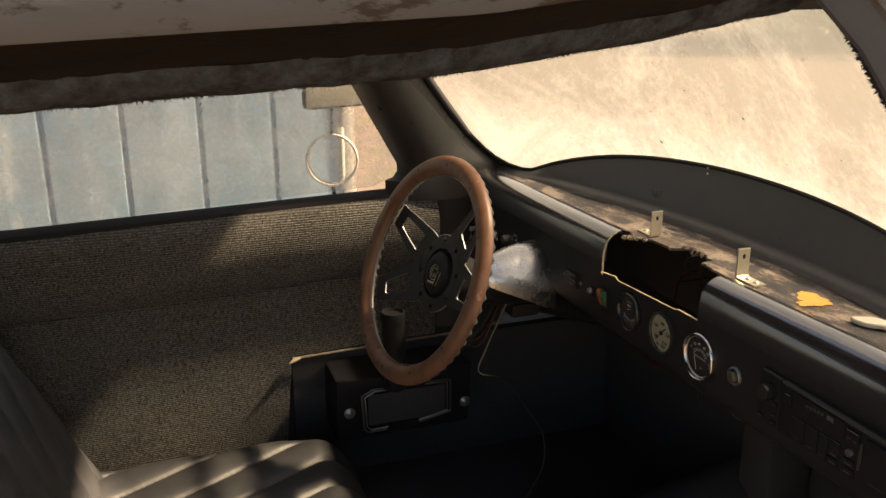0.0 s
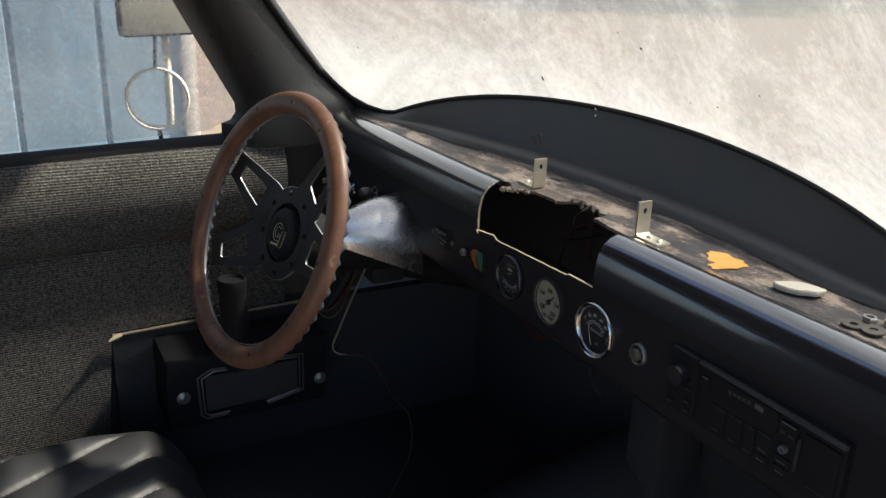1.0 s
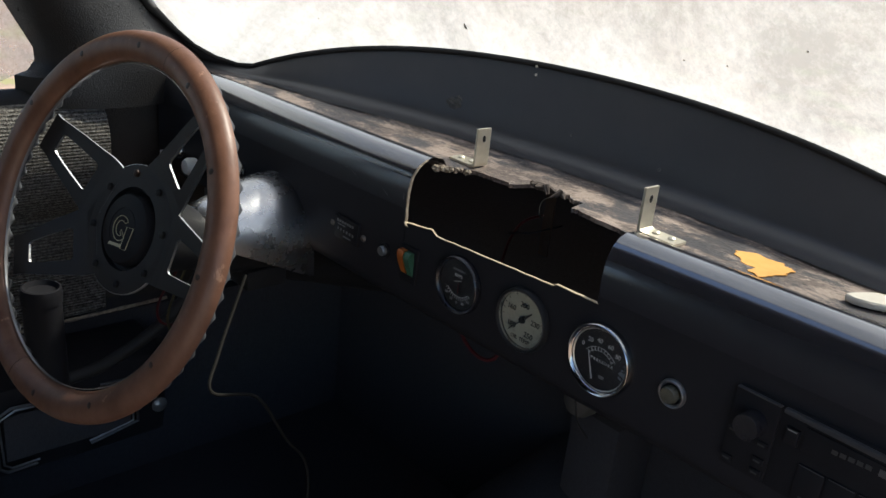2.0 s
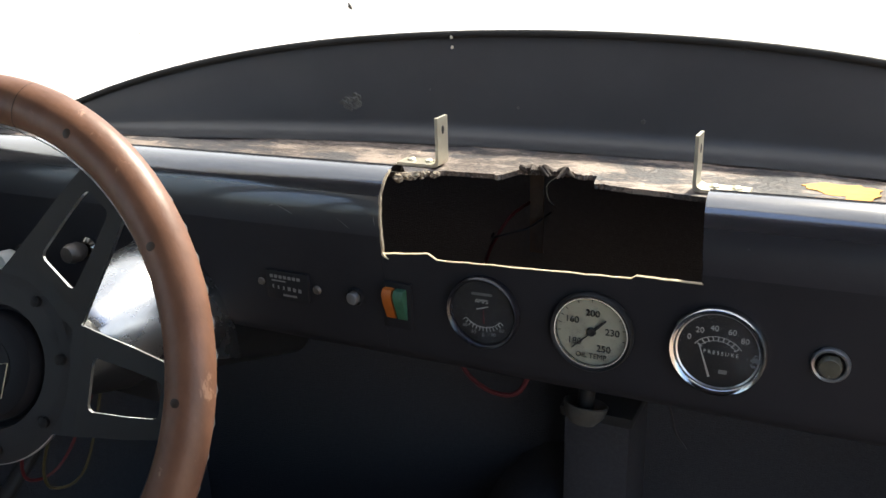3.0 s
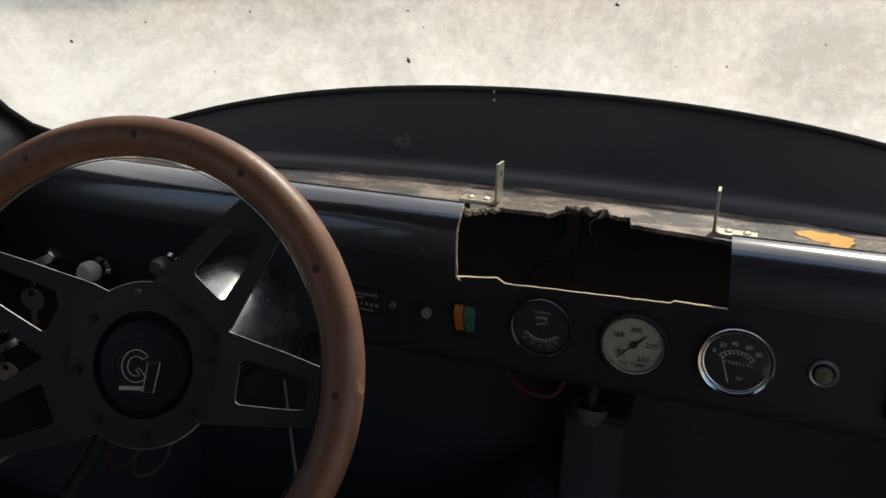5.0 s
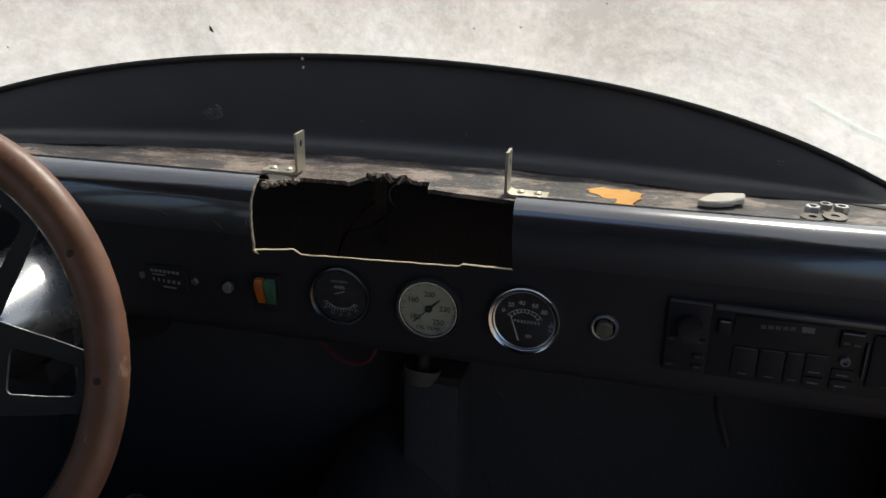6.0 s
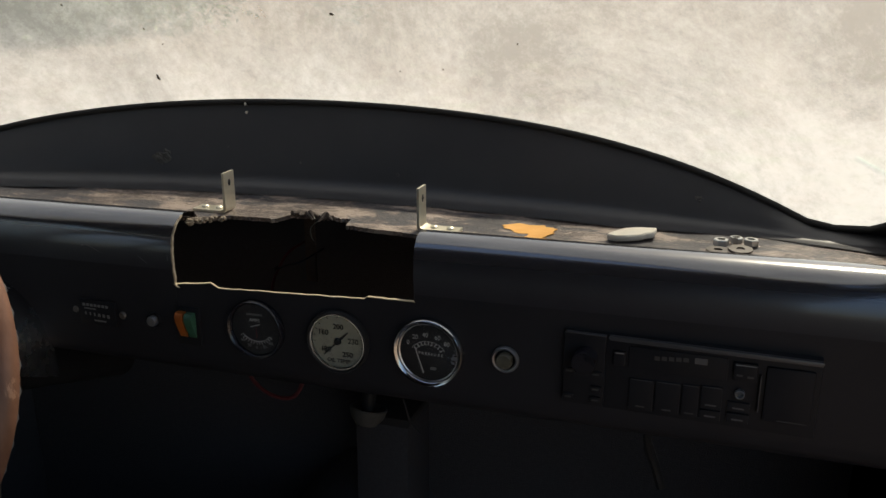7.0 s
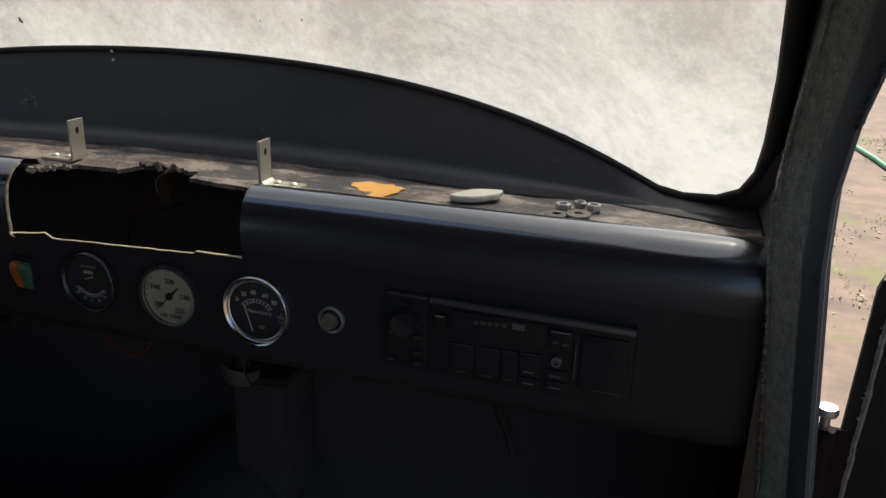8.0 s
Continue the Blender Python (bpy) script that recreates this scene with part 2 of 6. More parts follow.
zinc = mat("zinc_plate", (0.82, 0.77, 0.63), 0.36, 0.7, second=(0.6, 0.54, 0.43), scale=70, amount=0.6)


def worn_board():
    """Chipboard: fine chips of two browns, worn pale in patches and stained blue-black in others."""
    m = mat("worn_board", (0.20, 0.155, 0.13), 0.5, second=(0.055, 0.047, 0.044), scale=330, amount=1.0, spot=(0.46, 0.37, 0.31), spot_scale=240, spot_from=0.585, bump=0.7, bump_scale=420, stretch=(0.65, 1.0, 1), rough_var=0.15)
    N, L = m.node_tree.nodes, m.node_tree.links
    base = N["Principled BSDF"].inputs["Base Color"]
    tc = N.new("ShaderNodeTexCoord")
    for size, start, soft, colour, most in ((24, 0.48, 0.07, (0.44, 0.35, 0.29), 0.7), (12, 0.495, 0.05, (0.046, 0.046, 0.053), 0.92)):
        n = N.new("ShaderNodeTexNoise")
        n.inputs["Scale"].default_value, n.inputs["Detail"].default_value, n.inputs["Roughness"].default_value = size, 12, 0.78
        shift = N.new("ShaderNodeMapping")
        shift.inputs["Location"].default_value, shift.inputs["Scale"].default_value = (size, 0.3, 0), (0.7, 1.4, 1)
        L.new(tc.outputs["Object"], shift.inputs[0])
        L.new(shift.outputs[0], n.inputs["Vector"])
        r = N.new("ShaderNodeMapRange")
        r.inputs["From Min"].default_value, r.inputs["From Max"].default_value, r.inputs["To Max"].default_value = start, start + soft, most
        L.new(n.outputs["Fac"], r.inputs["Value"])
        mix = N.new("ShaderNodeMix")
        mix.data_type = "RGBA"
        mix.inputs["B"].default_value = (*colour, 1)
        L.new(base.links[0].from_socket, mix.inputs["A"])
        L.new(r.outputs[0], mix.inputs["Factor"])
        L.new(mix.outputs["Result"], base)
    return m


board = worn_board()
crumb = mat("crumbled_board", (0.42, 0.35, 0.26), 0.9, second=(0.14, 0.11, 0.09), scale=200, amount=0.9, bump=0.5)
raw_edge = mat("raw_board_edge", (0.62, 0.52, 0.36), 0.9, second=(0.5, 0.4, 0.27), scale=90, bump=0.4)
orange_foam = mat("orange_filler", (0.82, 0.43, 0.12), 0.8, second=(0.68, 0.31, 0.06), scale=60, bump=0.1)
cream = mat("cream_plastic", (0.75, 0.70, 0.60), 0.55, second=(0.6, 0.55, 0.45), scale=40, bump=0.1)
white_knob = mat("white_knob_plastic", (0.7, 0.68, 0.62), 0.4, second=(0.6, 0.57, 0.5), scale=50)
dial_cream = mat("cream_dial", (0.37, 0.37, 0.29), 0.6, second=(0.29, 0.285, 0.215), scale=90)
dial_black = mat("black_dial", (0.012, 0.012, 0.013), 0.5)
print_white = mat("white_print", (0.5, 0.5, 0.48), 0.6)
print_dim = mat("worn_grey_print", (0.05, 0.05, 0.05), 0.6)
print_mid = mat("faded_white_print", (0.2, 0.2, 0.2), 0.6, second=(0.12, 0.12, 0.12), scale=300)
print_black = mat("black_print", (0.02, 0.02, 0.02), 0.6)
print_gold = mat("pale_gold_print", (0.7, 0.64, 0.42), 0.5)
red_plastic = mat("red_insulation", (0.085, 0.006, 0.009), 0.55)
yellow_plastic = mat("yellow_insulation", (0.055, 0.045, 0.016), 0.5)
pale_wire = mat("pale_wire", (0.022, 0.021, 0.019), 0.8, spec=0.05)
old_brass = mat("tarnished_key_metal", (0.22, 0.17, 0.13), 0.45, 0.3, second=(0.13, 0.10, 0.08), scale=120)
pink_cream = mat("pinkish_key_metal", (0.50, 0.40, 0.32), 0.5, 0.1, second=(0.36, 0.28, 0.22), scale=120)
amber = mat("amber_plastic", (0.46, 0.13, 0.02), 0.42, second=(0.3, 0.08, 0.015), scale=120, amount=0.8)
green_plastic = mat("green_plastic", (0.05, 0.15, 0.09), 0.42, second=(0.03, 0.09, 0.055), scale=120, amount=0.8)
leather = mat("dark_leather", (0.042, 0.043, 0.046), 0.46, second=(0.06, 0.06, 0.064), scale=22, bump=0.15, bump_scale=320, spec=0.6)
gloss_plastic = mat("black_plastic", (0.019, 0.019, 0.022), 0.42, second=(0.026, 0.026, 0.029), scale=40, spec=0.1)
bezel_black = mat("black_bezel_enamel", (0.014, 0.014, 0.018), 0.2, second=(0.024, 0.022, 0.026), scale=60, spec=0.6)
grey_plastic = mat("grey_plastic", (0.02, 0.02, 0.023), 0.5, spec=0.12)
wind_glass = dusty_glass("dusty_windscreen", 0.73, tint=(0.312, 0.323, 0.322), clear_rough=0.4, direct=0.94, grime=0.5, clear=(0.98, 1.0, 0.96), foot_gain=0.06, sill=1.0)
side_glass = dusty_glass("dusty_side_glass", 0.4, clear_rough=0.04, direct=0.5, grime=0.5)
clear_lens = dusty_glass("clear_lens", 0.0, clear_rough=0.02, direct=0.9, grime=0.0)
gauge_glass = dusty_glass("gauge_glass", 0.03, tint=(0.66, 0.71, 0.8), clear_rough=0.02, direct=0.9, grime=0.6)
mirror = mat("mirror_silver", (0.85, 0.86, 0.86), 0.04, 1.0, rough_var=0.02, amount=0.05)
ground_mat = mat("red_dirt", (0.20, 0.138, 0.102), 0.95, second=(0.10, 0.080, 0.066), scale=5, amount=1.0, spot=(0.13, 0.125, 0.05), spot_scale=2.2, spot_from=0.55, bump=0.5, bump_scale=30)
# lighter second colour and spots stand in for sun dapples and reflected streaks
dappled_wall = mat("blue_sheet_dappled", (0.17, 0.29, 0.37), 0.45, 0.1, second=(0.36, 0.45, 0.50), scale=2.4, amount=1.0, spot=(0.42, 0.50, 0.53), spot_scale=1.9, spot_from=0.54, bump=0.12, bump_scale=9, stretch=(1, 1.5, 0.45))
leaf_mat = mat("leaves", (0.26, 0.33, 0.15), 0.6, second=(0.32, 0.38, 0.2), scale=4)
bark = mat("bark", (0.16, 0.12, 0.09), 0.9, second=(0.08, 0.06, 0.05), scale=12, bump=0.6, bump_scale=40)
hose_mat = mat("green_hose", (0.13, 0.36, 0.2), 0.5)


# ---- mesh tools ----
def part(name, bm, material, parent=None, label="", smooth=True):
    me = bpy.data.meshes.new(name)
    bmesh.ops.recalc_face_normals(bm, faces=bm.faces[:])
    for f in bm.faces:
        f.smooth = smooth
    bm.to_mesh(me)
    bm.free()
    mats = material if isinstance(material, (list, tuple)) else [material]
    for m in mats:
        me.materials.append(m)
    ob = new(name, me)
    if smooth:
        me.set_sharp_from_angle(angle=radians(38))
    if parent:
        ob.parent = parent
        ob.matrix_parent_inverse = parent.matrix_world.inverted()
    if label:
        ob["label"] = label
    return ob


def holder(name, place=(0, 0, 0)):
    e = new(name)
    e.empty_display_size = 0.05
    e.location = place
    bpy.context.view_layer.update()
    return e


def bevel(bm, width, segments=2):
    bmesh.ops.bevel(bm, geom=[e for e in bm.edges if len(e.link_faces) == 2 and e.calc_face_angle(0) > 0.5], offset=width, segments=segments, affect="EDGES", profile=0.6)


def box(x0, x1, y0, y1, z0, z1, r=0.0, m=None, bm=None):
    own = bm is None
    b = bmesh.new() if own else bm
    t = bmesh.new()
    bmesh.ops.create_cube(t, size=1)
    for v in t.verts:
        v.co = Vector(((x0 + x1) / 2 + v.co.x * (x1 - x0), (y0 + y1) / 2 + v.co.y * (y1 - y0), (z0 + z1) / 2 + v.co.z * (z1 - z0)))
    if r:
        bevel(t, r)
    if m:
        t.transform(m)
    join(b, t)
    return b


def join(b, t):
    me = bpy.data.meshes.new("tmp")
    t.to_mesh(me)
    t.free()
    b.from_mesh(me)
    bpy.data.meshes.remove(me)
    return b


def steps(a, c, n):
    return [a + (c - a) * i / n for i in range(n + 1)]


def basis(axis):
    """A turn that takes z to the given direction."""
    return Vector(axis).to_track_quat("Z", "Y").to_matrix().to_4x4()


def lathe(profile, place=(0, 0, 0), axis=(0, 0, 1), n=32, bm=None):
    """Turns (radius, height) pairs about an axis."""
    b = bmesh.new() if bm is None else bm
    m = Matrix.Translation(place) @ basis(axis)
    rings = []
    for r, h in profile:
        if r < 1e-6:
            rings.append([b.verts.new(m @ Vector((0, 0, h)))])
        else:
            rings.append([b.verts.new(m @ Vector((r * math.cos(2 * math.pi * i / n), r * math.sin(2 * math.pi * i / n), h))) for i in range(n)])
    for a, c in zip(rings, rings[1:]):
        for i in range(n):
            j = (i + 1) % n
            if len(a) == 1 and len(c) == 1:
                continue
            if len(a) == 1:
                b.faces.new((a[0], c[i], c[j]))
            elif len(c) == 1:
                b.faces.new((a[i], a[j], c[0]))
            else:
                b.faces.new((a[i], a[j], c[j], c[i]))
    return b


def tube(points, r, n=10, closed=False, bm=None, caps=True):
    """A round bar along a line of points; r may be a list."""
    b = bmesh.new() if bm is None else bm
    pts = [Vector(p) for p in points]
    k = len(pts)
    rings = []
    up = Vector((0, 0, 1))
    side = None
    for i, p in enumerate(pts):
        a = pts[(i - 1) % k] if closed or i else p
        c = pts[(i + 1) % k] if closed or i < k - 1 else p
        d = (c - a).normalized()
        if side is None:
            side = d.cross(up if abs(d.z) < 0.9 else Vector((1, 0, 0))).normalized()
        side = (side - d * side.dot(d)).normalized()
        other = d.cross(side)
        rad = r[i] if isinstance(r, (list, tuple)) else r
        rings.append([b.verts.new(p + rad * (math.cos(2 * math.pi * j / n) * side + math.sin(2 * math.pi * j / n) * other)) for j in range(n)])
    for i in range(k if closed else k - 1):
        a, c = rings[i], rings[(i + 1) % k]
        for j in range(n):
            b.faces.new((a[j], a[(j + 1) % n], c[(j + 1) % n], c[j]))
    if caps and not closed:
        b.faces.new(rings[0])
        b.faces.new(rings[-1])
    return b


def smooth_line(points, n=8):
    """Catmull-Rom through the points."""
    p = [Vector(q) for q in points]
    p = [2 * p[0] - p[1]] + p + [2 * p[-1] - p[-2]]
    out = []
    for i in range(1, len(p) - 2):
        for k in range(n):
            t = k / n
            out.append(0.5 * (2 * p[i] + (p[i + 1] - p[i - 1]) * t + (2 * p[i - 1] - 5 * p[i] + 4 * p[i + 1] - p[i + 2]) * t * t + (3 * p[i] - p[i - 1] - 3 * p[i + 1] + p[i + 2]) * t ** 3))
    out.append(p[-2])
    return out


def loft(sections, closed=False, caps=False, bm=None):
    """Skins lines of equal length, one after another."""
    b = bmesh.new() if bm is None else bm
    rows = [[b.verts.new(p) for p in s] for s in sections]
    for a, c in zip(rows, rows[1:]):
        n = len(a)
        for j in range(n if closed else n - 1):
            b.faces.new((a[j], a[(j + 1) % n], c[(j + 1) % n], c[j]))
    if caps:
        b.faces.new(rows[0])
        b.faces.new(rows[-1])
    return b


def slab(outline, depth, m, bm=None, r=0.0):
    """A flat plate of the given outline in x and y, its face at z = 0 and its back at -depth, moved by m."""
    t = bmesh.new()
    f = t.faces.new([t.verts.new((x, y, 0)) for x, y in outline])
    ext = bmesh.ops.extrude_face_region(t, geom=[f])
    for v in ext["geom"]:
        if isinstance(v, bmesh.types.BMVert):
            v.co.z -= depth
    bmesh.ops.recalc_face_normals(t, faces=t.faces[:])
    if r:
        bevel(t, r, 1)
    t.transform(m)
    b = bmesh.new() if bm is None else bm
    return join(b, t)


def words(text, size, m, material, parent, name="lettering", align="CENTER", shear=0.0, extrude=0.0002):
    """Raised printing as a mesh, with the built-in font."""
    cu = bpy.data.curves.new(name, "FONT")
    cu.body, cu.size, cu.align_x, cu.align_y, cu.shear, cu.extrude = text, size, align, "CENTER", shear, extrude
    tmp = new("tmp_text", cu)
    bpy.context.view_layer.update()
    me = bpy.data.meshes.new_from_object(tmp.evaluated_get(bpy.context.evaluated_depsgraph_get()))
    bpy.data.objects.remove(tmp)
    bpy.data.curves.remove(cu)
    b = bmesh.new()
    b.from_mesh(me)
    bpy.data.meshes.remove(me)
    b.transform(m)
    return part(name, b, material, parent, smooth=False)


def face_pose(x, y, z, tilt=0.0, turn=0.0):
    """A flat thing on the dash: its x to the car's right, its y up, its face towards the seats."""
    return Matrix.Translation((x, y, z)) @ Euler((radians(90 - tilt), 0, radians(turn))).to_matrix().to_4x4()


# ---- the car's shape ----
XC = -1.0


def sill_y(u):
    return 0.8025 + 0.068 * u - 0.34 * u * u


def sill_z(u):
    return max(1.035 - 0.2 * u * u - 0.6 * u ** 4, 0.957)


def glass_y(u, z):
    return sill_y(u) - (0.6 + 1.2 * u * u) * (z - sill_z(u)) + (0.05 if u > 0 else -0.04) * u * u


def screen_outline(n=24):
    """The windscreen's edge as (u, z), going round from the lower left."""
    pts = []
    for i in range(n * 2 + 1):
        u = -0.495 + 0.99 * i / (n * 2)
        pts.append((u, sill_z(u)))
    pts += [(0.521, 0.9605), (0.5375, 0.971), (0.5455, 0.990), (0.5475, 1.02)]
    pts += [(0.5475 - 0.055 * t ** 3, 1.02 + 0.26 * t) for t in (0.2, 0.4, 0.6, 0.8, 1.0)]
    pts += [(0.462, 1.308), (0.40, 1.325)]
    pts += [(0.40 - 0.80 * i / 12, 1.325 + 0.012 * math.sin(math.pi * i / 12)) for i in range(1, 12)]
    pts += [(-0.40, 1.325), (-0.457, 1.308)]
    pts += [(-0.548 + 0.064 * t, 1.02 + 0.26 * t) for t in (1.0, 0.8, 0.6, 0.4, 0.2)]
    pts += [(-0.548, 1.02), (-0.547, 0.992), (-0.541, 0.974), (-0.523, 0.962)]
    return pts


def on_screen(u, z, inward=0.0):
    return Vector((XC + u, glass_y(u, z) - inward, z))


OUT = screen_outline()

# windscreen
b = bmesh.new()
centre = (0.0, 1.17)
rings = []
for k in range(1, 13):
    s = k / 12
    rings.append([b.verts.new(on_screen(centre[0] + (u - centre[0]) * s, centre[1] + (z - centre[1]) * s)) for u, z in OUT])
mid = b.verts.new(on_screen(*centre))
for i in range(len(OUT)):
    j = (i + 1) % len(OUT)
    b.faces.new((mid, rings[0][i], rings[0][j]))
    for a, c in zip(rings, rings[1:]):
        b.faces.new((a[i], a[j], c[j], c[i]))
windscreen = holder("windscreen", (XC, 0.8, 1.0))
tagged(windscreen, "curved car windscreen coated in pale dust", "windscreen", kind="structure")
pane = part("pane", b, wind_glass, windscreen, "dusty translucent glass")
pane.visible_shadow = True
k = len(OUT)
seal_line, seal_r = [], []
for i, (u, z) in enumerate(OUT):
    du, dz = OUT[(i + 1) % k][0] - OUT[i - 1][0], OUT[(i + 1) % k][1] - OUT[i - 1][1]
    d = math.hypot(du, dz)
    up = min(1.0, max(0.0, (z - 0.985) / 0.045)) if abs(u) > 0.5 else float(z > 1.2)
    off = 0.0024 + 0.0050 * up
    seal_line.append(on_screen(u + off * dz / d, z - off * du / d, 0.001 + 0.003 * up))
    seal_r.append(0.0034 + 0.0040 * up)
part("seal", tube(seal_line, seal_r, 10, closed=True), rubber, windscreen, "black rubber seal")

speck = mat("dark_grime", (0.17, 0.155, 0.135), 0.9)
for u, z, w, h in ((-0.165, 1.0565, 0.0020, 0.0042), (-0.155, 1.107, 0.0012, 0.0012), (0.142, 1.073, 0.0009, 0.0012), (-0.30, 1.10, 0.0009, 0.0014), (-0.22, 1.13, 0.001, 0.0016), (0.22, 1.10, 0.0008, 0.001), (-0.06, 1.15, 0.0012, 0.001), (-0.4523, 1.0664, 0.0020, 0.0022), (-0.3897, 1.0865, 0.0016, 0.001), (-0.1435, 1.0919, 0.0009, 0.0009), (0.0103, 1.1369, 0.0013, 0.0011), (0.0417, 1.1229, 0.0024, 0.0019), (0.0967, 1.0693, 0.0010, 0.0007), (-0.3557, 1.0359, 0.0010, 0.0010), (-0.4614, 1.1138, 0.0009, 0.0012)):
    p0 = on_screen(u, z, 0.0012)
    o = [(w * (0.8 + 0.3 * math.sin(3 * k + u * 40)) * math.cos(0.6283 * k), h * (0.8 + 0.3 * math.cos(2 * k + u * 30)) * math.sin(0.6283 * k)) for k in range(10)]
    part("grime_spot", slab(o, 0.0006, face_pose(p0.x, p0.y, p0.z, tilt=-32)), speck, windscreen, "dark grime spot on the glass", smooth=False)

# corner fillets between the seal and the pillars
for side_ in (1, -1):
    ring = OUT if side_ > 0 else OUT[40:] + OUT[:40]
    pts = [q for q in ring if q[0] * side_ > 0.47 and q[1] < 1.04]
    fill = loft([[on_screen(u, z, 0.001), on_screen(u + side_ * 0.028, z - 0.026, 0.003), on_screen(u + side_ * 0.05, z - 0.05, 0.012)] for u, z in pts])
    part("corner_fillet", fill, cowl_paint, windscreen, "black painted corner")

# cowl below the windscreen
COWL = ((-0.001, 1.0), (0.0005, 0.93), (0.003, 0.82), (0.0085, 0.62), (0.0135, 0.42), (0.0170, 0.28), (0.0195, 0.18), (0.0215, 0.13), (0.0245, 0.085), (0.0285, 0.045), (0.0340, 0.015), (0.0400, 0.003), (0.050, 0.0))


def cowl_inset(u, z):
    """How far the cowl stands in from the glass at that height."""
    top = sill_z(u) - 0.004
    f = (z - 0.9445) / (top - 0.9445)
    wide = min(1.0, max(0.5, (top - 0.9445) / 0.06))
    return wide * float(np.interp(f, [q[1] for q in COWL][::-1], [q[0] for q in COWL][::-1]))


rows = []
for i in range(61):
    u = -0.553 + 1.128 * i / 60
    zb, yb = sill_z(u), glass_y(u, sill_z(u))
    top = zb - 0.004
    low = 0.9445
    wide = min(1.0, max(0.5, (top - low) / 0.06))
    rows.append([Vector((XC + u, yb - d * wide, low + (top - low) * f)) for d, f in COWL])
cowl = part("cowl_panel", loft(rows), cowl_paint)
tagged(cowl, "black painted arched metal panel under the windscreen", "panel", kind="structure")


def cowl_mark(name, x, z, r, material, label):
    u = x - XC
    y = glass_y(u, sill_z(u)) - cowl_inset(u, z)
    rr = random.Random(int(-x * 1000))
    o = [(r * rr.uniform(0.6, 1.2) * math.cos(a), r * rr.uniform(0.6, 1.2) * math.sin(a)) for a in steps(0, 2 * math.pi, 12)[:-1]]
    part(name, slab(o, 0.004, face_pose(x, y - 0.0008, z)), material, cowl, label, smooth=False)


scuff = mat("grey_scuff", (0.13, 0.127, 0.123), 0.6, scale=240, second=(0.05, 0.05, 0.051), amount=1.0)


def torn_scuff(x, z, size, seed, count):
    """Crumpled flakes of lifted paint round a bare spot."""
    rr = random.Random(seed)
    for k in range(count):
        a, d = rr.uniform(0, 2 * math.pi), size * rr.uniform(0.25, 1.0)
        px, pz, r = x + d * math.cos(a), z + 0.8 * d * math.sin(a), size * rr.uniform(0.2, 0.55)
        n = rr.randint(5, 8)
        o = [(r * rr.uniform(0.4, 1.3) * math.cos(2 * math.pi * i / n), r * rr.uniform(0.4, 1.1) * math.sin(2 * math.pi * i / n)) for i in range(n)]
        y = glass_y(px - XC, sill_z(px - XC)) - cowl_inset(px - XC, pz)
        bm = slab(o, 0.0022, face_pose(px, y - 0.0006, pz, tilt=rr.uniform(-16, 16)) @ pose(0, 0, 0, rr.uniform(-9, 9), rr.uniform(-14, 14), 0))
        part("paint_flake", bm, scuff, cowl, smooth=False)


torn_scuff(-1.170, 0.972, 0.0085, 5, 30)
torn_scuff(-0.617, 0.9665, 0.0035, 9, 6)
for x, z, r in ((-1.098, 0.985, 0.0009), (-1.016, 0.972, 0.0015), (-0.909, 0.966, 0.0021), (-0.619, 0.969, 0.0014)):
    cowl_mark("chipped_spot", x, z, r, scuff, "small chipped pale spot")


# white discs stand in for daylight through two pinholes
for u, z, d in ((-0.0813, 1.0293, 0.0035), (-0.081, 1.0204, 0.0030)):
    part("pinhole_light", slab([(0.0011 * math.cos(a), 0.0016 * math.sin(a)) for a in steps(0, 2 * math.pi, 9)[:-1]], 0.004, face_pose(XC + u, glass_y(u, sill_z(u)) - d, z)), cream, cowl, "small white speck for light through a pinhole", smooth=False)


def dash_y(x):
    return 0.607 + 0.025 * (x + 0.85)


def crest(x):
    return 0.950 + 0.010 * (x + 1.5) / 1.05


def crease_y(x):
    u = x - XC
    return glass_y(u, sill_z(u)) - 0.034 * min(1.0, max(0.5, (sill_z(u) - 0.9525) / 0.06))


def roll(x):
    """The dash's section from the board over the rounded edge down to where the flat face begins."""
    y, z = dash_y(x), crest(x)
    return [Vector((x, y + dy, z + dz)) for dy, dz in ((0.052, -0.0105), (0.046, -0.003), (0.036, -0.0004), (0.028, 0.0), (0.020, -0.002), (0.011, -0.008), (0.005, -0.017), (0.0015, -0.03), (0.0, -0.045))]


def face(x, top=None):
    y = dash_y(x)
    t = crest(x) - 0.045 if top is None else top
    return [Vector((x, y, t)), Vector((x, y, 0.87)), Vector((x, y, 0.83)), Vector((x, y + 0.001, 0.822)), Vector((x, y + 0.006, 0.814)), Vector((x, y + 0.016, 0.810)), Vector((x, y + 0.05, 0.812))]


CUT_L, CUT_R = -1.052, -0.8285
dashboard = holder("dashboard", (-0.97, 0.62, 0.81))
tagged(dashboard, "black painted dashboard with a jagged hole cut in it", "dashboard")


def left_end(z, back):
    """The hole's left side, which leans away over the rounded edge."""
    return float(np.interp(z, [0.89, 0.92, 0.935, 0.951], [-1.0475, -1.0496, -1.0506, -1.0500])) - 0.10 * back


def right_end(z, back):
    return float(np.interp(z, [0.90, 0.94, 0.957], [-0.8235, -0.8265, -0.8285])) - 0.03 * back


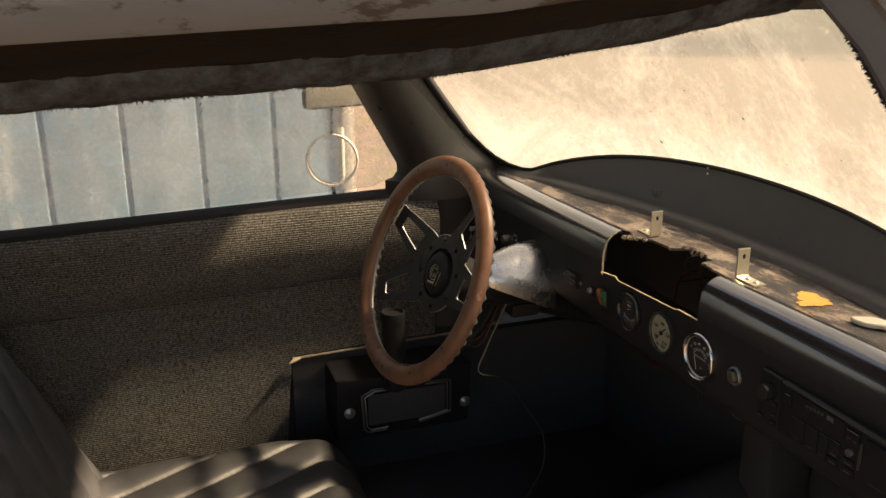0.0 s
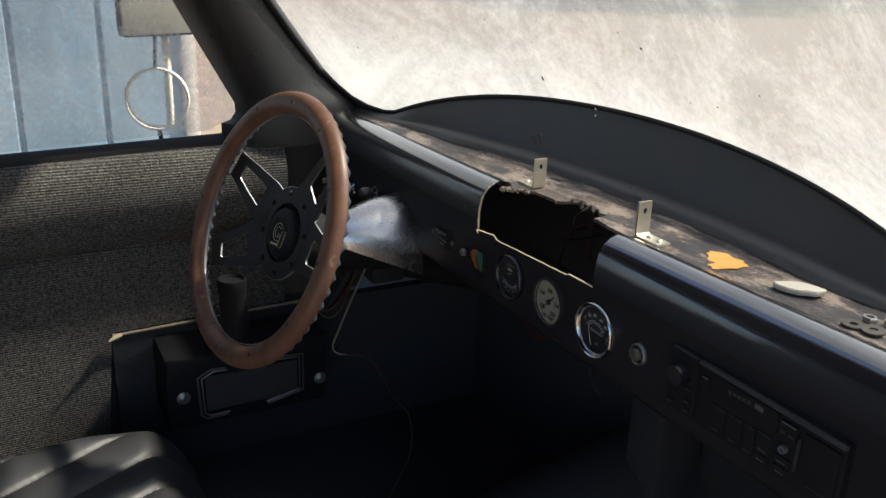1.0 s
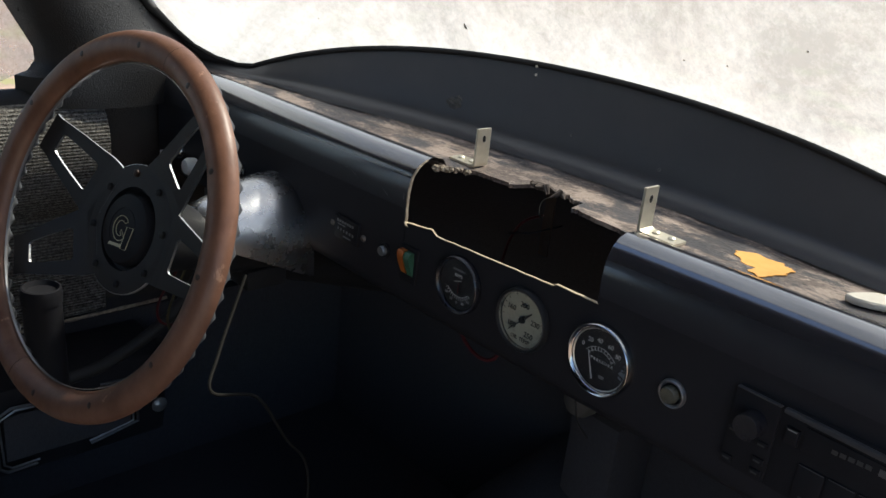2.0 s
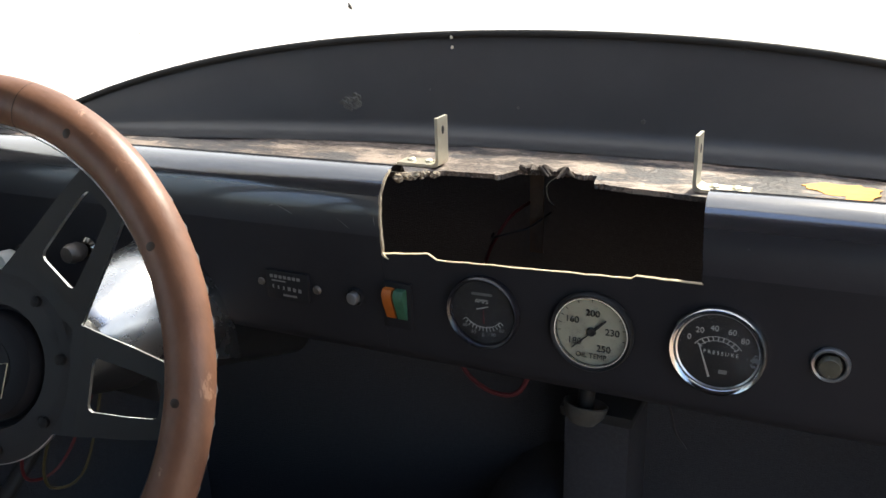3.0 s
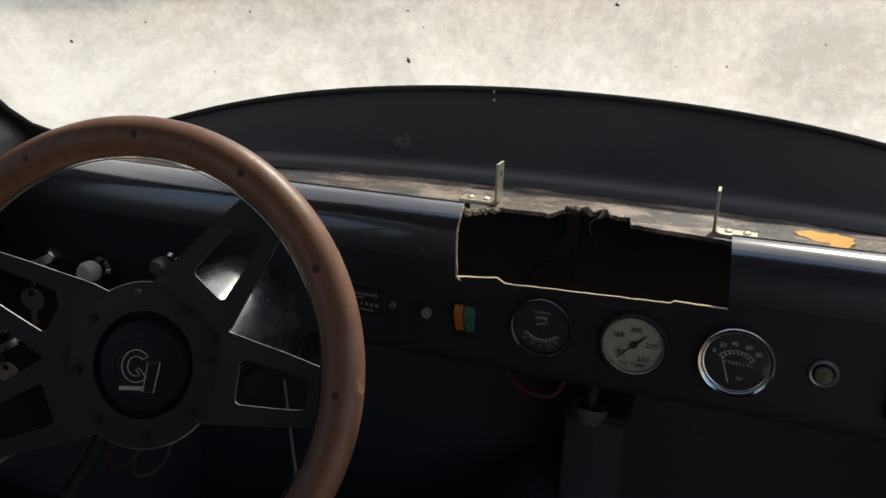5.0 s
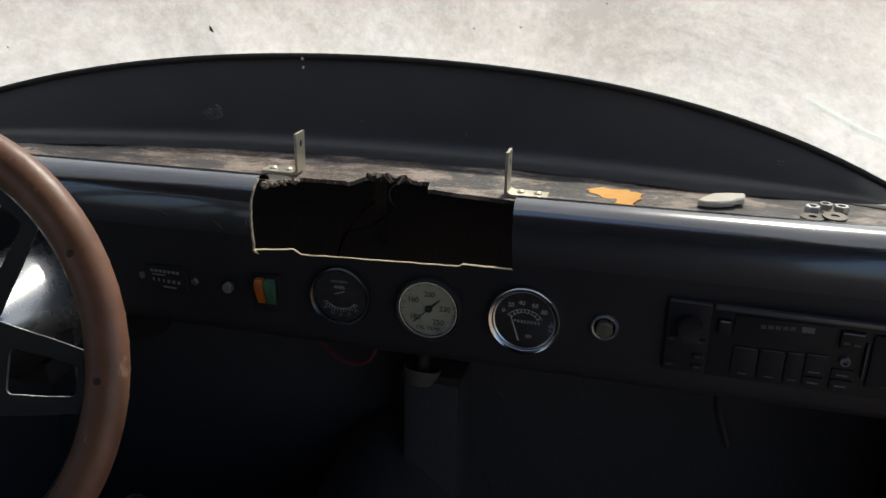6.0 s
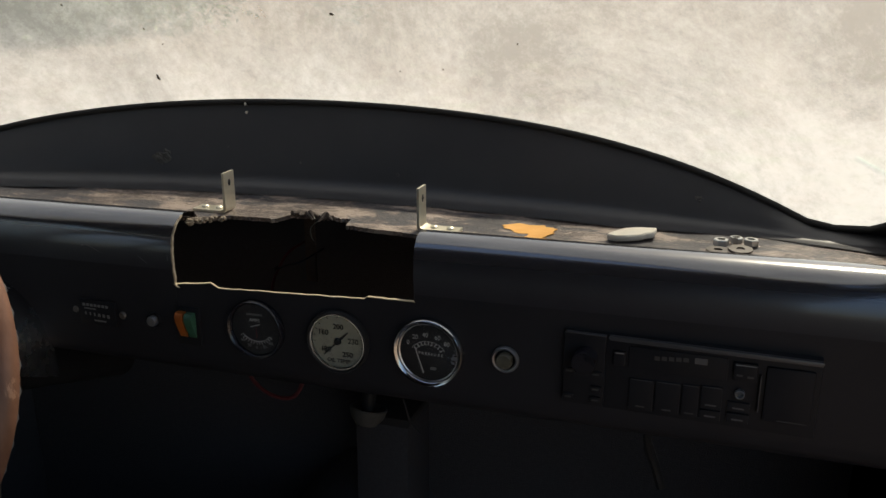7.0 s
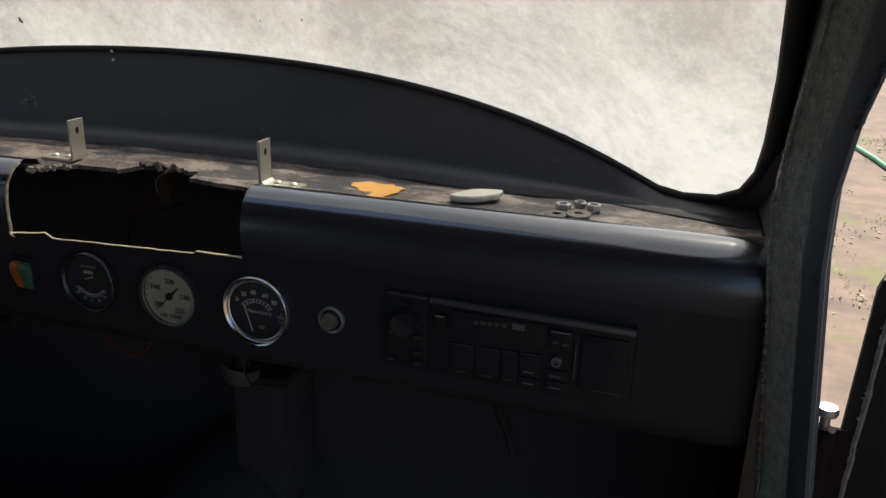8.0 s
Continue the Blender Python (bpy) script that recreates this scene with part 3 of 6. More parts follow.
def trimmed(section, x0, x1):
    """Sections from x0 to x1, whose last or first column follows the hole's side."""
    out = []
    for k in range(25):
        f, col = k / 24, []
        for p in section(x0 + (x1 - x0) * f):
            back = max(0.0, p.y - dash_y(p.x))
            a = x0 if x0 < -1.2 else right_end(p.z, back if p.z > 0.9 else 0)
            c = x1 if x1 > -0.6 else left_end(p.z, back if p.z > 0.9 else 0)
            col.append(Vector((a + (c - a) * f, p.y, p.z)))
        out.append(col)
    return out


for x0, x1 in ((-1.548, CUT_L), (CUT_R, -0.435)):
    part("face_panel", loft(trimmed(face, x0, x1)), black_paint, dashboard)
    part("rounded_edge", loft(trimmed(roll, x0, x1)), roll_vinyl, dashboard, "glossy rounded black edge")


def cut_z(x):
    """The lower edge of the hole."""
    pts = [(-1.0475, 0.8968), (-1.0115, 0.9012), (-1.0045, 0.8974), (-0.868, 0.9030), (-0.865, 0.9050), (-0.8235, 0.9052)]
    return float(np.interp(x, [p[0] for p in pts], [p[1] for p in pts]))


cut_x = sorted(set(steps(-1.0475, -0.8235, 60) + [-1.0115, -1.008, -1.0045, -0.868, -0.865]))
part("face_panel", loft([face(x, cut_z(x)) for x in cut_x]), black_paint, dashboard)

# broken wood edges round the hole
rng = random.Random(4)
edge = []
for x in cut_x:
    z, y = cut_z(x) + 0.0005 * noise.noise(Vector((x * 140, 0.2, 0.4))), dash_y(x)
    w = 0.0010 + 0.0005 * noise.noise(Vector((x * 60, 4, 0)))
    if x > -0.866 or x < -1.012:
        w += 0.0009
    edge.append([Vector((x, y - 0.0005, z - 0.0004)), Vector((x, y - 0.0005, z + 0.0001)), Vector((x, y + w, z + 0.0003)), Vector((x, y + w, z - 0.0008))])
part("broken_edge", loft(edge, closed=True, caps=True), raw_edge, dashboard, "raw splintered wood edge")


def upright_edge(end, z0, inside, wide, seed):
    out = []
    for k in range(25):
        f = k / 24
        z = z0 + f * (crest(-1.05) - 0.0012 - z0)
        back = 0.0
        sec_ = roll(-1.05)
        for p, q in zip(sec_, sec_[1:]):
            if p.z >= z >= q.z and q.y <= p.y:
                back = q.y + (p.y - q.y) * (z - q.z) / max(1e-6, p.z - q.z) - dash_y(-1.05)
        x = end(z, back) + 0.0007 * noise.noise(Vector((z * 190, seed, 0)))
        y = dash_y(x) + back
        w = wide * (1 + 0.5 * noise.noise(Vector((z * 120, seed, 3))))
        out.append([Vector((x - inside * w * 0.5, y - 0.0005, z)), Vector((x + inside * w * 0.5, y - 0.0003, z)), Vector((x + inside * w * 0.6, y + 0.0022, z)), Vector((x - inside * w * 0.5, y + 0.0022, z))])
    return loft(out, closed=True, caps=True)


part("broken_edge", upright_edge(left_end, 0.8968, 1, 0.0012, 1), crumb, dashboard, "raw splintered wood edge")
# the right side is coloured black for want of light on it
part("broken_edge", upright_edge(right_end, 0.9050, -1, 0.0004, 2), black_paint, dashboard, "cut edge darkened because it lies unlit")
part("broken_edge", tube([(-1.0475, dash_y(-1.0475) - 0.0012, 0.8975), (-1.0455, dash_y(-1.0455) - 0.002, 0.8958), (-1.0425, dash_y(-1.0425) - 0.0015, 0.8938)], [0.0013, 0.0011, 0.0003], 5), raw_edge, dashboard, "raw splintered wood edge")
# crumbled wood under the torn end of the rounded edge
rng = random.Random(21)
for k in range(34):
    f = rng.random() ** 1.3
    t = bmesh.new()
    bmesh.ops.create_icosphere(t, subdivisions=2, radius=rng.uniform(0.0012, 0.0036))
    for v in t.verts:
        v.co *= rng.uniform(0.75, 1.2)
        v.co.z *= 0.7
    t.transform(pose(-1.0540 + 0.022 * f, 0.637 + 0.026 * f + rng.uniform(-0.002, 0.002), 0.9425 + 0.003 * (1 - f) + rng.uniform(-0.003, 0.001), 0, 0, rng.uniform(0, 360)))
    part("wood_crumb", t, crumb, dashboard, smooth=False)
for x0, z0, x1, z1 in ((-1.1385, 0.9250, -1.1235, 0.9185), (-1.1440, 0.9235, -1.1400, 0.9240), (-1.0850, 0.9195, -1.0755, 0.9130), (-0.800, 0.9310, -0.7985, 0.9305), (-1.0540, 0.9240, -1.0535, 0.9170)):
    part("scratch", tube([(x0, dash_y(x0) + 0.0001, z0), ((x0 + x1) / 2, dash_y((x0 + x1) / 2) + 0.0001, (z0 + z1) / 2 + 0.0004), (x1, dash_y(x1) + 0.0001, z1)], [0.0001, 0.00035, 0.0001], 4), scuff, dashboard, "fine pale scratch")

# the board on top, ragged along the hole
def board_front(x):
    if x <= CUT_L or x >= CUT_R:
        return dash_y(x) + 0.050
    y = float(np.interp(x, [-1.058, -1.046, -1.03, -0.985, -0.978, -0.945, -0.918, -0.914, -0.83], [0.641, 0.660, 0.671, 0.674, 0.692, 0.700, 0.690, 0.674, 0.667]))
    ragged = 1.0 if -0.99 < x < -0.905 else 0.25
    return y + ragged * (0.004 * noise.noise(Vector((x * 120, 0.3, 0))) + 0.003 * noise.noise(Vector((x * 420, 1.3, 0))))


sec = []
for x in steps(-1.548, -1.07, 60) + steps(-1.068, -0.82, 310) + steps(-0.815, -0.435, 60):
    a, c = board_front(x), crease_y(x) + 0.002
    z = 0.9435 + 0.0008 * noise.noise(Vector((x * 20, 0, 0)))
    sec.append([Vector((x, a, z - 0.0038)), Vector((x, a, z))] + [Vector((x, a + (c - a) * k / 6, z + 0.0012 * noise.noise(Vector((x * 30, k * 3.1, 1.7))))) for k in range(1, 7)])
part("top_board", loft(sec), board, dashboard, "bare scuffed board with torn brown covering")

# dark sheet put in for the shade of the hollow behind the dash
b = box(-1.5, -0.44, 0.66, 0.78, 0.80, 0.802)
part("hollow_shade", b, dark_carpet, dashboard)

# ---- shell: floor, bulkhead, sides, roof ----
floor = part("floor", box(-1.6, -0.42, -1.5, 1.0, 0.30, 0.33), dark_carpet, smooth=False)
tagged(floor, "dark carpeted car floor", "floor", kind="structure")
b = box(-1.6, -0.40, 0.92, 0.96, 0.33, 0.89)
tagged(part("wall_front", b, dark_carpet, smooth=False), "dark bulkhead under the dashboard", "bulkhead", kind="structure")
b = box(-1.62, -0.38, -1.54, -1.5, 0.33, 1.36)
tagged(part("wall_back", b, dark_carpet, smooth=False), "dark rear wall of the cabin", "wall", kind="structure")
tunnel = loft([[Vector((-1.0 + 0.13 * math.cos(a), y, 0.33 + h * math.sin(a))) for a in steps(0, math.pi, 12)] for y, h in ((-1.4, 0.14), (0.5, 0.15), (0.92, 0.24))])
tagged(part("tunnel", tunnel, dark_carpet), "dark carpeted floor tunnel", "tunnel", kind="structure")

# driver's door: ribbed carpet over a padded roll and a flat lower panel
DOOR_SEC = [(-1.572, 0.902), (-1.556, 0.898), (-1.540, 0.889), (-1.528, 0.872), (-1.522, 0.85), (-1.522, 0.82), (-1.528, 0.79), (-1.541, 0.765), (-1.558, 0.748), (-1.567, 0.742), (-1.561, 0.736), (-1.558, 0.70), (-1.558, 0.65), (-1.559, 0.60)]
door_1 = holder("door_1", (-1.58, 0, 0.34))
tagged(door_1, "closed driver's door lined with grey ribbed carpet", "door", kind="structure")
ys = steps(-1.1, 0.515, 82)


def wavy(x, y, z):
    return Vector((x + 0.0022 * noise.noise(Vector((y * 6, z * 9, 0.5))), y, z + 0.004 * noise.noise(Vector((y * 2.5, 3.0, 0.1))) + 0.028 * (y - 0.1) ))


part("padded_trim", loft([[wavy(x, y, z) for x, z in DOOR_SEC[:10]] for y in ys]), carpet, door_1, "ribbed carpet stretched over a padded roll")
part("upper_trim", loft([[wavy(x, y, z) for x, z in DOOR_SEC[9:]] for y in ys]), carpet, door_1)
# the carpet's front end is shaped to follow a slanting shadow edge
rows = []
for y in steps(-1.1, 0.222, 60):
    rows.append([wavy(-1.559, y, 0.60)] + [Vector((-1.560 + 0.002 * noise.noise(Vector((y * 8, z * 8, 2))), y - 0.10 * max(0, (0.60 - z)) * (y > 0.1) * (y - 0.1) / 0.122, z)) for z in (0.56, 0.52, 0.48, 0.44, 0.40, 0.34)])
part("lower_trim", loft(rows), carpet, door_1, "ribbed carpet ending along a shadow's slanted edge")
part("trim_lip", tube([wavy(-1.552, y, 0.598) for y in steps(0.222, 0.60, 40)], [0.0034] + [0.0024 + 0.0008 * noise.noise(Vector((k * 0.7, 2.0, 0))) for k in range(40)], 6), crumb, door_1, "frayed edge of the trim")
part("frayed_end", tube([wavy(-1.549, 0.236, 0.598), wavy(-1.546, 0.226, 0.597), wavy(-1.543, 0.214, 0.593)], [0.003, 0.0042, 0.0012], 6), raw_edge, door_1, "pale frayed tip of the trim")
part("inner_skin", box(-1.61, -1.575, -1.1, 0.62, 0.33, 0.885), dark_carpet, door_1)
part("sill_seal", loft([[Vector((-1.582, y, 0.885 + 0.028 * (y - 0.1))), Vector((-1.580, y, 0.909 + 0.028 * (y - 0.1))), Vector((-1.566, y, 0.910 + 0.028 * (y - 0.1))), Vector((-1.553, y, 0.902 + 0.028 * (y - 0.1))), Vector((-1.549, y, 0.890 + 0.028 * (y - 0.1)))] for y in steps(-1.1, 0.5, 30)]), rubber, door_1, "black rubber window channel")
tagged(part("kick_panel", box(-1.60, -1.563, 0.222, 0.93, 0.33, 0.60), dark_carpet), "black footwell side panel", "panel", kind="structure")

# right-hand panel, added to keep the sun out of the footwell
tagged(part("kick_panel_right", box(-0.436, -0.412, 0.60, 0.95, 0.33, 0.938), black_vinyl), "black footwell side panel", "panel", kind="structure")

# driver's window
side = holder("window_1", (-1.578, 0, 0.93))
tagged(side, "closed dusty driver's side window", "window", kind="structure")
front_edge = [(0.428, 0.936), (0.443, 0.941), (0.452, 0.953), (0.451, 0.968), (0.428, 1.01), (0.395, 1.07), (0.36, 1.135), (0.31, 1.215), (0.28, 1.25), (0.25, 1.262)]
loop = [(-0.85, 0.875)] + [(y, 0.875 + 0.05 * (y + 0.85) / 1.28) for y in steps(-0.8, 0.40, 12)] + front_edge + [(-0.85, 1.25)]
b = bmesh.new()
b.faces.new([b.verts.new((-1.578, y, z)) for y, z in loop])
p = part("pane", b, side_glass, side, "dusty clear glass", smooth=False)


def edge_at(z):
    """How far forward the driver's window reaches at that height."""
    zs = [q[1] for q in front_edge]
    return float(np.interp(z, zs, [q[0] for q in front_edge]))


# left windscreen pillar, between that window and the windscreen
rows = []
for z in [0.90, 0.936, 0.941, 0.953, 0.968, 0.99, 1.01, 1.04, 1.07, 1.10, 1.135, 1.17, 1.215, 1.26, 1.30]:
    yw = edge_at(z)
    ug = float(np.interp(z, [0.9, 0.962, 0.974, 0.992, 1.02, 1.28, 1.3], [-0.546, -0.549, -0.554, -0.557, -0.557, -0.494, -0.48]))
    g = on_screen(ug, max(z, 0.96))
    pts = []
    xw = -1.572 + 0.25 * max(0, z - 1.15)
    for f in steps(0, 1, 12):
        bulge = math.sin(math.pi * min(1, f * 1.05)) ** 0.8
        x = xw + (g.x - xw) * f + 0.042 * bulge * (1 - 0.3 * f)
        y = yw - 0.006 + (g.y - yw + 0.006) * f - 0.014 * bulge
        pts.append(Vector((x, y, z)))
    rows.append([Vector((xw - 0.012, yw + 0.01, z))] + pts + [Vector((g.x - 0.012, g.y + 0.012, z))])
tagged(part("pillar_left", loft(rows), black_vinyl), "windscreen pillar wrapped in grained black vinyl", "pillar", kind="structure")
part_corner = loft([[Vector((x, y, z)) for z in (top, top - 0.005, top - 0.015, top - 0.03, 0.85, 0.80, 0.72, 0.62)] for x, y, top in ((-1.580, 0.510, 0.895), (-1.572, 0.525, 0.898), (-1.566, 0.545, 0.905), (-1.562, 0.570, 0.93), (-1.560, 0.60, 0.95), (-1.558, 0.64, 0.953), (-1.556, 0.66, 0.955))])
tagged(part("corner_trim", part_corner, black_vinyl), "black vinyl corner between door and dashboard", "trim", kind="structure")

# unseen bonnet, added to keep the sun from entering ahead of the dash
rows = []
for i in range(33):
    u = -0.62 + 1.19 * i / 32
    y0, z0 = glass_y(u, sill_z(u)), sill_z(u)
    rows.append([Vector((XC + u, y0 + dy, z0 + dz)) for dy, dz in ((0.006, -0.016), (0.02, -0.018), (0.05, -0.03), (0.15, -0.08), (0.4, -0.22))] + [Vector((XC + u, 1.5, 0.62 - 0.15 * (u / 0.62) ** 2))])
tagged(part("bonnet", loft(rows), ground_toned_paint), "unseen car bonnet in the ground's tone", "bonnet", kind="structure")
# unseen body sides, added to stop outside light at the corners
for x0, x1 in ((-1.66, -1.585), (-0.436, -0.413)):
    tagged(part("scuttle_side", box(x0, x1, 0.60 if x0 > -1 else 0.45, 0.98, 0.30, 0.92, 0.01), blue_paint), "pale blue painted body side by the bonnet", "body side", kind="structure")

# outer body on the driver's side, under and over the window
b = box(-1.66, -1.612, -1.5, 0.95, 0.25, 0.875, 0.01)
tagged(part("body_side_left", b, blue_paint), "pale blue painted body side", "body side", kind="structure")
b = box(-1.60, -1.545, -1.5, -0.85, 0.92, 1.27)
tagged(part("rear_quarter_left", b, black_vinyl), "dark trimmed rear quarter of the cabin", "trim", kind="structure")
b = box(-0.46, -0.40, -1.5, -0.42, 0.33, 1.27)
tagged(part("rear_quarter_right", b, black_vinyl), "dark trimmed rear quarter of the cabin", "trim", kind="structure")

# roof
rows = []
for y in steps(-1.54, 0.47, 24):
    half = 0.50 + 0.05 * (1 - max(0, (y - 0.1) / 0.4)) if y > 0.1 else 0.55
    drop = 0.10 * max(0, (y - 0.05) / 0.42) ** 2 + 0.14 * max(0, (-0.9 - y) / 0.6) ** 2
    rows.append([Vector((XC + half * math.sin(a), y, 1.275 + 0.16 * math.cos(a) ** 0.8 - drop * max(0.0, math.cos(a)))) for a in steps(-math.pi / 2 + 0.02, math.pi / 2 - 0.02, 20)])
roof = part("ceiling", loft(rows), dark_carpet)
tagged(roof, "dark cabin roof lining", "roof lining", kind="structure")
sol = roof.modifiers.new("thick", "SOLIDIFY")
sol.thickness, sol.offset = 0.03, 1

skin = []
for y in steps(-1.56, 0.46, 24):
    half = 0.545 + 0.05 * (1 - max(0, (y - 0.1) / 0.4)) if y > 0.1 else 0.595
    drop = 0.10 * max(0, (y - 0.05) / 0.42) ** 2 + 0.14 * max(0, (-0.9 - y) / 0.6) ** 2
    skin.append([Vector((XC + half * math.sin(a), y, 1.315 + 0.17 * math.cos(a) ** 0.8 - drop * max(0.0, math.cos(a)))) for a in steps(-math.pi / 2 + 0.02, math.pi / 2 - 0.02, 20)])
tagged(part("roof_skin", loft(skin), blue_paint), "pale blue painted car roof", "roof", kind="structure")

# ---- door opening on the passenger's side ----
JAMB = [(0.33, 0.56), (0.70, 0.556), (0.90, 0.555), (0.98, 0.553), (1.04, 0.552), (1.133, 0.489), (1.217, 0.433), (1.28, 0.381), (1.30, 0.35)]


def jamb_y(z):
    return float(np.interp(z, [q[0] for q in JAMB], [q[1] for q in JAMB]))


def jamb_x(z):
    return float(np.interp(z, [0.33, 0.80, 1.0, 1.12, 1.28], [0.025, 0.02, 0.0, 0.008, 0.0]))


def tuck(z):
    """The jamb steps in below the waist."""
    return -0.0065 * min(1.0, max(0.0, (1.15 - z) / 0.1))


def strip(points, z0, z1, n=24):
    return [[Vector((x + jamb_x(z) + tuck(z) * min(1, max(0, (x + 0.428) / 0.012)), jamb_y(z) + dy, z)) for x, dy in points] for z in steps(z0, z1, n)]


pillar = holder("pillar_right", (-0.40, 0.57, 0.33))
tagged(pillar, "passenger side door pillar with worn felt and paint", "pillar", kind="structure")
rows, outer = [], []
for z in steps(0.33, 1.295, 40):
    g = on_screen(0.560 if z > 0.97 else 0.553, max(z, 0.965))
    x1, y1 = -0.443 + jamb_x(z), jamb_y(z) + 0.043
    if z < 0.94:
        g = Vector((-0.440 + jamb_x(z), 0.68, z))
    rows.append([Vector((g.x, g.y - 0.002, z)), Vector((g.x + 0.001, g.y - 0.009, z)), Vector((min(g.x, x1) * 0.4 + x1 * 0.6, (g.y + y1) / 2 - 0.004, z)), Vector((x1, y1, z))])
    outer.append([Vector((-0.407 + jamb_x(z) + tuck(z), jamb_y(z) + 0.0655, z)), Vector((-0.407 + jamb_x(z) + tuck(z), jamb_y(z) + 0.074, z)), Vector((-0.412 + jamb_x(z), max(jamb_y(z) + 0.080, g.y + 0.006), z)), Vector((g.x + 0.004, max(jamb_y(z) + 0.083, g.y + 0.009), z)), Vector((g.x - 0.003, g.y + 0.006, z))])
part("inner_frame", loft(rows), black_paint, pillar, "black painted inner frame")
part("outer_seal", loft(outer), rubber, pillar, "black outer rubber seal")
fz = steps(0.33, 1.295, 60)
rows = []
for z in fz:
    k = 0.004 * noise.noise(Vector((z * 14, 0.2, 0.9)))
    rows.append([Vector((x + jamb_x(z) + k * s, jamb_y(z) + dy + 0.001 * noise.noise(Vector((z * 40, x * 90, 0))), z)) for x, dy, s in ((-0.445, 0.048, 1), (-0.444, 0.043, 1), (-0.438, 0.034, 1), (-0.430, 0.022, 0), (-0.426, 0.014, 0.5))])
part("felt_strip", loft(rows), felt, pillar, "ragged grey felt strip")
part("jamb", loft(strip([(-0.428, 0.018), (-0.425, 0.012), (-0.412, 0.0), (-0.4095, 0.002), (-0.4085, 0.008), (-0.407, 0.030), (-0.4068, 0.033)], 0.33, 1.30)), jamb_paint, pillar, "chipped grey painted door jamb")
part("outer_skin", loft(strip([(-0.4068, 0.0325), (-0.404, 0.036), (-0.403, 0.048), (-0.404, 0.060), (-0.407, 0.066)], 0.33, 1.30)), skin_paint, pillar, "weathered blue-grey outer paint")
for z, d in ((1.19, 0.014), (1.182, 0.017), (1.12, 0.013), (1.063, 0.015), (1.055, 0.018), (1.02, 0.022), (1.24, 0.012)):
    part("drilled_hole", lathe([(0.0, 0.0008), (0.0022, 0.0008), (0.003, 0.0)], (-0.4083 + jamb_x(z) + tuck(z), jamb_y(z) + d, z), (1, 0, 0), 10), rubber, pillar)

# rail over the door opening
RAIL = [(-0.95, 1.22), (-0.45, 1.228), (-0.064, 1.242), (0.153, 1.251), (0.28, 1.266), (0.37, 1.281)]


def rail_z(y):
    return float(np.interp(y, [q[0] for q in RAIL], [q[1] for q in RAIL]))


rail = holder("door_rail", (-0.42, 0, 1.25))
tagged(rail, "roof rail over the passenger door, peeling paint and felt", "roof rail", kind="structure")
yr = steps(-0.95, 0.375, 80)
part("felt_lip", loft([[Vector((x + 0.002 * noise.noise(Vector((y * 30, x * 60, 0))), y, rail_z(y) + dz + 0.0015 * noise.noise(Vector((y * 60, 0, 5))))) for x, dz in ((-0.475, 0.03), (-0.468, 0.012), (-0.455, 0.001), (-0.447, 0.0), (-0.439, 0.003), (-0.432, 0.009), (-0.427, 0.0165))] for y in yr]), lip_felt, rail, "grey felt lip with a frayed edge")
part("channel", loft([[Vector((x, y, rail_z(y) + dz)) for x, dz in ((-0.428, 0.0155), (-0.425, 0.019), (-0.418, 0.0235), (-0.40, 0.029), (-0.383, 0.0345))] for y in yr]), rail_dirt, rail, "dirty brown door channel")
part("drip_edge", loft([[Vector((x, y, rail_z(y) + dz)) for x, dz in ((-0.3835, 0.0343), (-0.380, 0.0345), (-0.378, 0.037), (-0.374, 0.055), (-0.378, 0.075), (-0.40, 0.10), (-0.50, 0.15))] for y in yr]), old_paint, rail, "peeling pale grey paint")


def fringe(line, away, length, count, seed, width=0.0008):
    """Loose fibres along an edge."""
    r = random.Random(seed)
    bm = bmesh.new()
    for _ in range(count):
        f = r.random() * (len(line) - 1.001)
        i = int(f)
        p = line[i].lerp(line[i + 1], f - i)
        d = (Vector(away) + Vector((r.gauss(0, 0.5), r.gauss(0, 0.5), r.gauss(0, 0.5)))).normalized() * length * r.uniform(0.3, 1.2)
        s = d.orthogonal().normalized() * width * r.uniform(0.5, 1.3)
        q = d.cross(s).normalized() * width
        a = [bm.verts.new(p + s), bm.verts.new(p - s * 0.5 + q), bm.verts.new(p - s * 0.5 - q)]
        tip = bm.verts.new(p + d)
        for j in range(3):
            bm.faces.new((a[j], a[(j + 1) % 3], tip))
    return bm


part("frayed_fibres", fringe([Vector((-0.45, y, rail_z(y) + 0.001)) for y in yr], (0, 0, -1), 0.0026, 7000, 1, 0.0005), lip_felt, rail, "loose felt fibres", smooth=False)
part("frayed_fibres", fringe([Vector((-0.412 + jamb_x(z) + tuck(z), jamb_y(z), z)) for z in steps(1.06, 1.29, 50)], (-0.6, -0.9, 0), 0.0038, 1600, 2), lip_felt, pillar, "loose felt fibres", smooth=False)
part("frayed_fibres", fringe([Vector((-0.444 + jamb_x(z), jamb_y(z) + 0.042, z)) for z in steps(0.6, 1.29, 60)], (-0.9, -0.5, 0), 0.003, 1500, 3), felt, pillar, "loose felt fibres", smooth=False)

# ---- outside ----
b = bmesh.new()
bmesh.ops.create_grid(b, x_segments=120, y_segments=120, size=40)
for v in b.verts:
    v.co.z = 0.03 * noise.noise(v.co * 0.6) + 0.012 * noise.noise(v.co * 3)
    far = max(abs(v.co.x), abs(v.co.y)) / 40
    v.co.x, v.co.y = v.co.x * (1 + 50 * far ** 8), v.co.y * (1 + 50 * far ** 8)
ground = part("ground", b, ground_mat)
tagged(ground, "reddish dirt yard with thin patches of grass", "ground", kind="structure")

shed = holder("shed_wall", (-3.3, 0, 0))
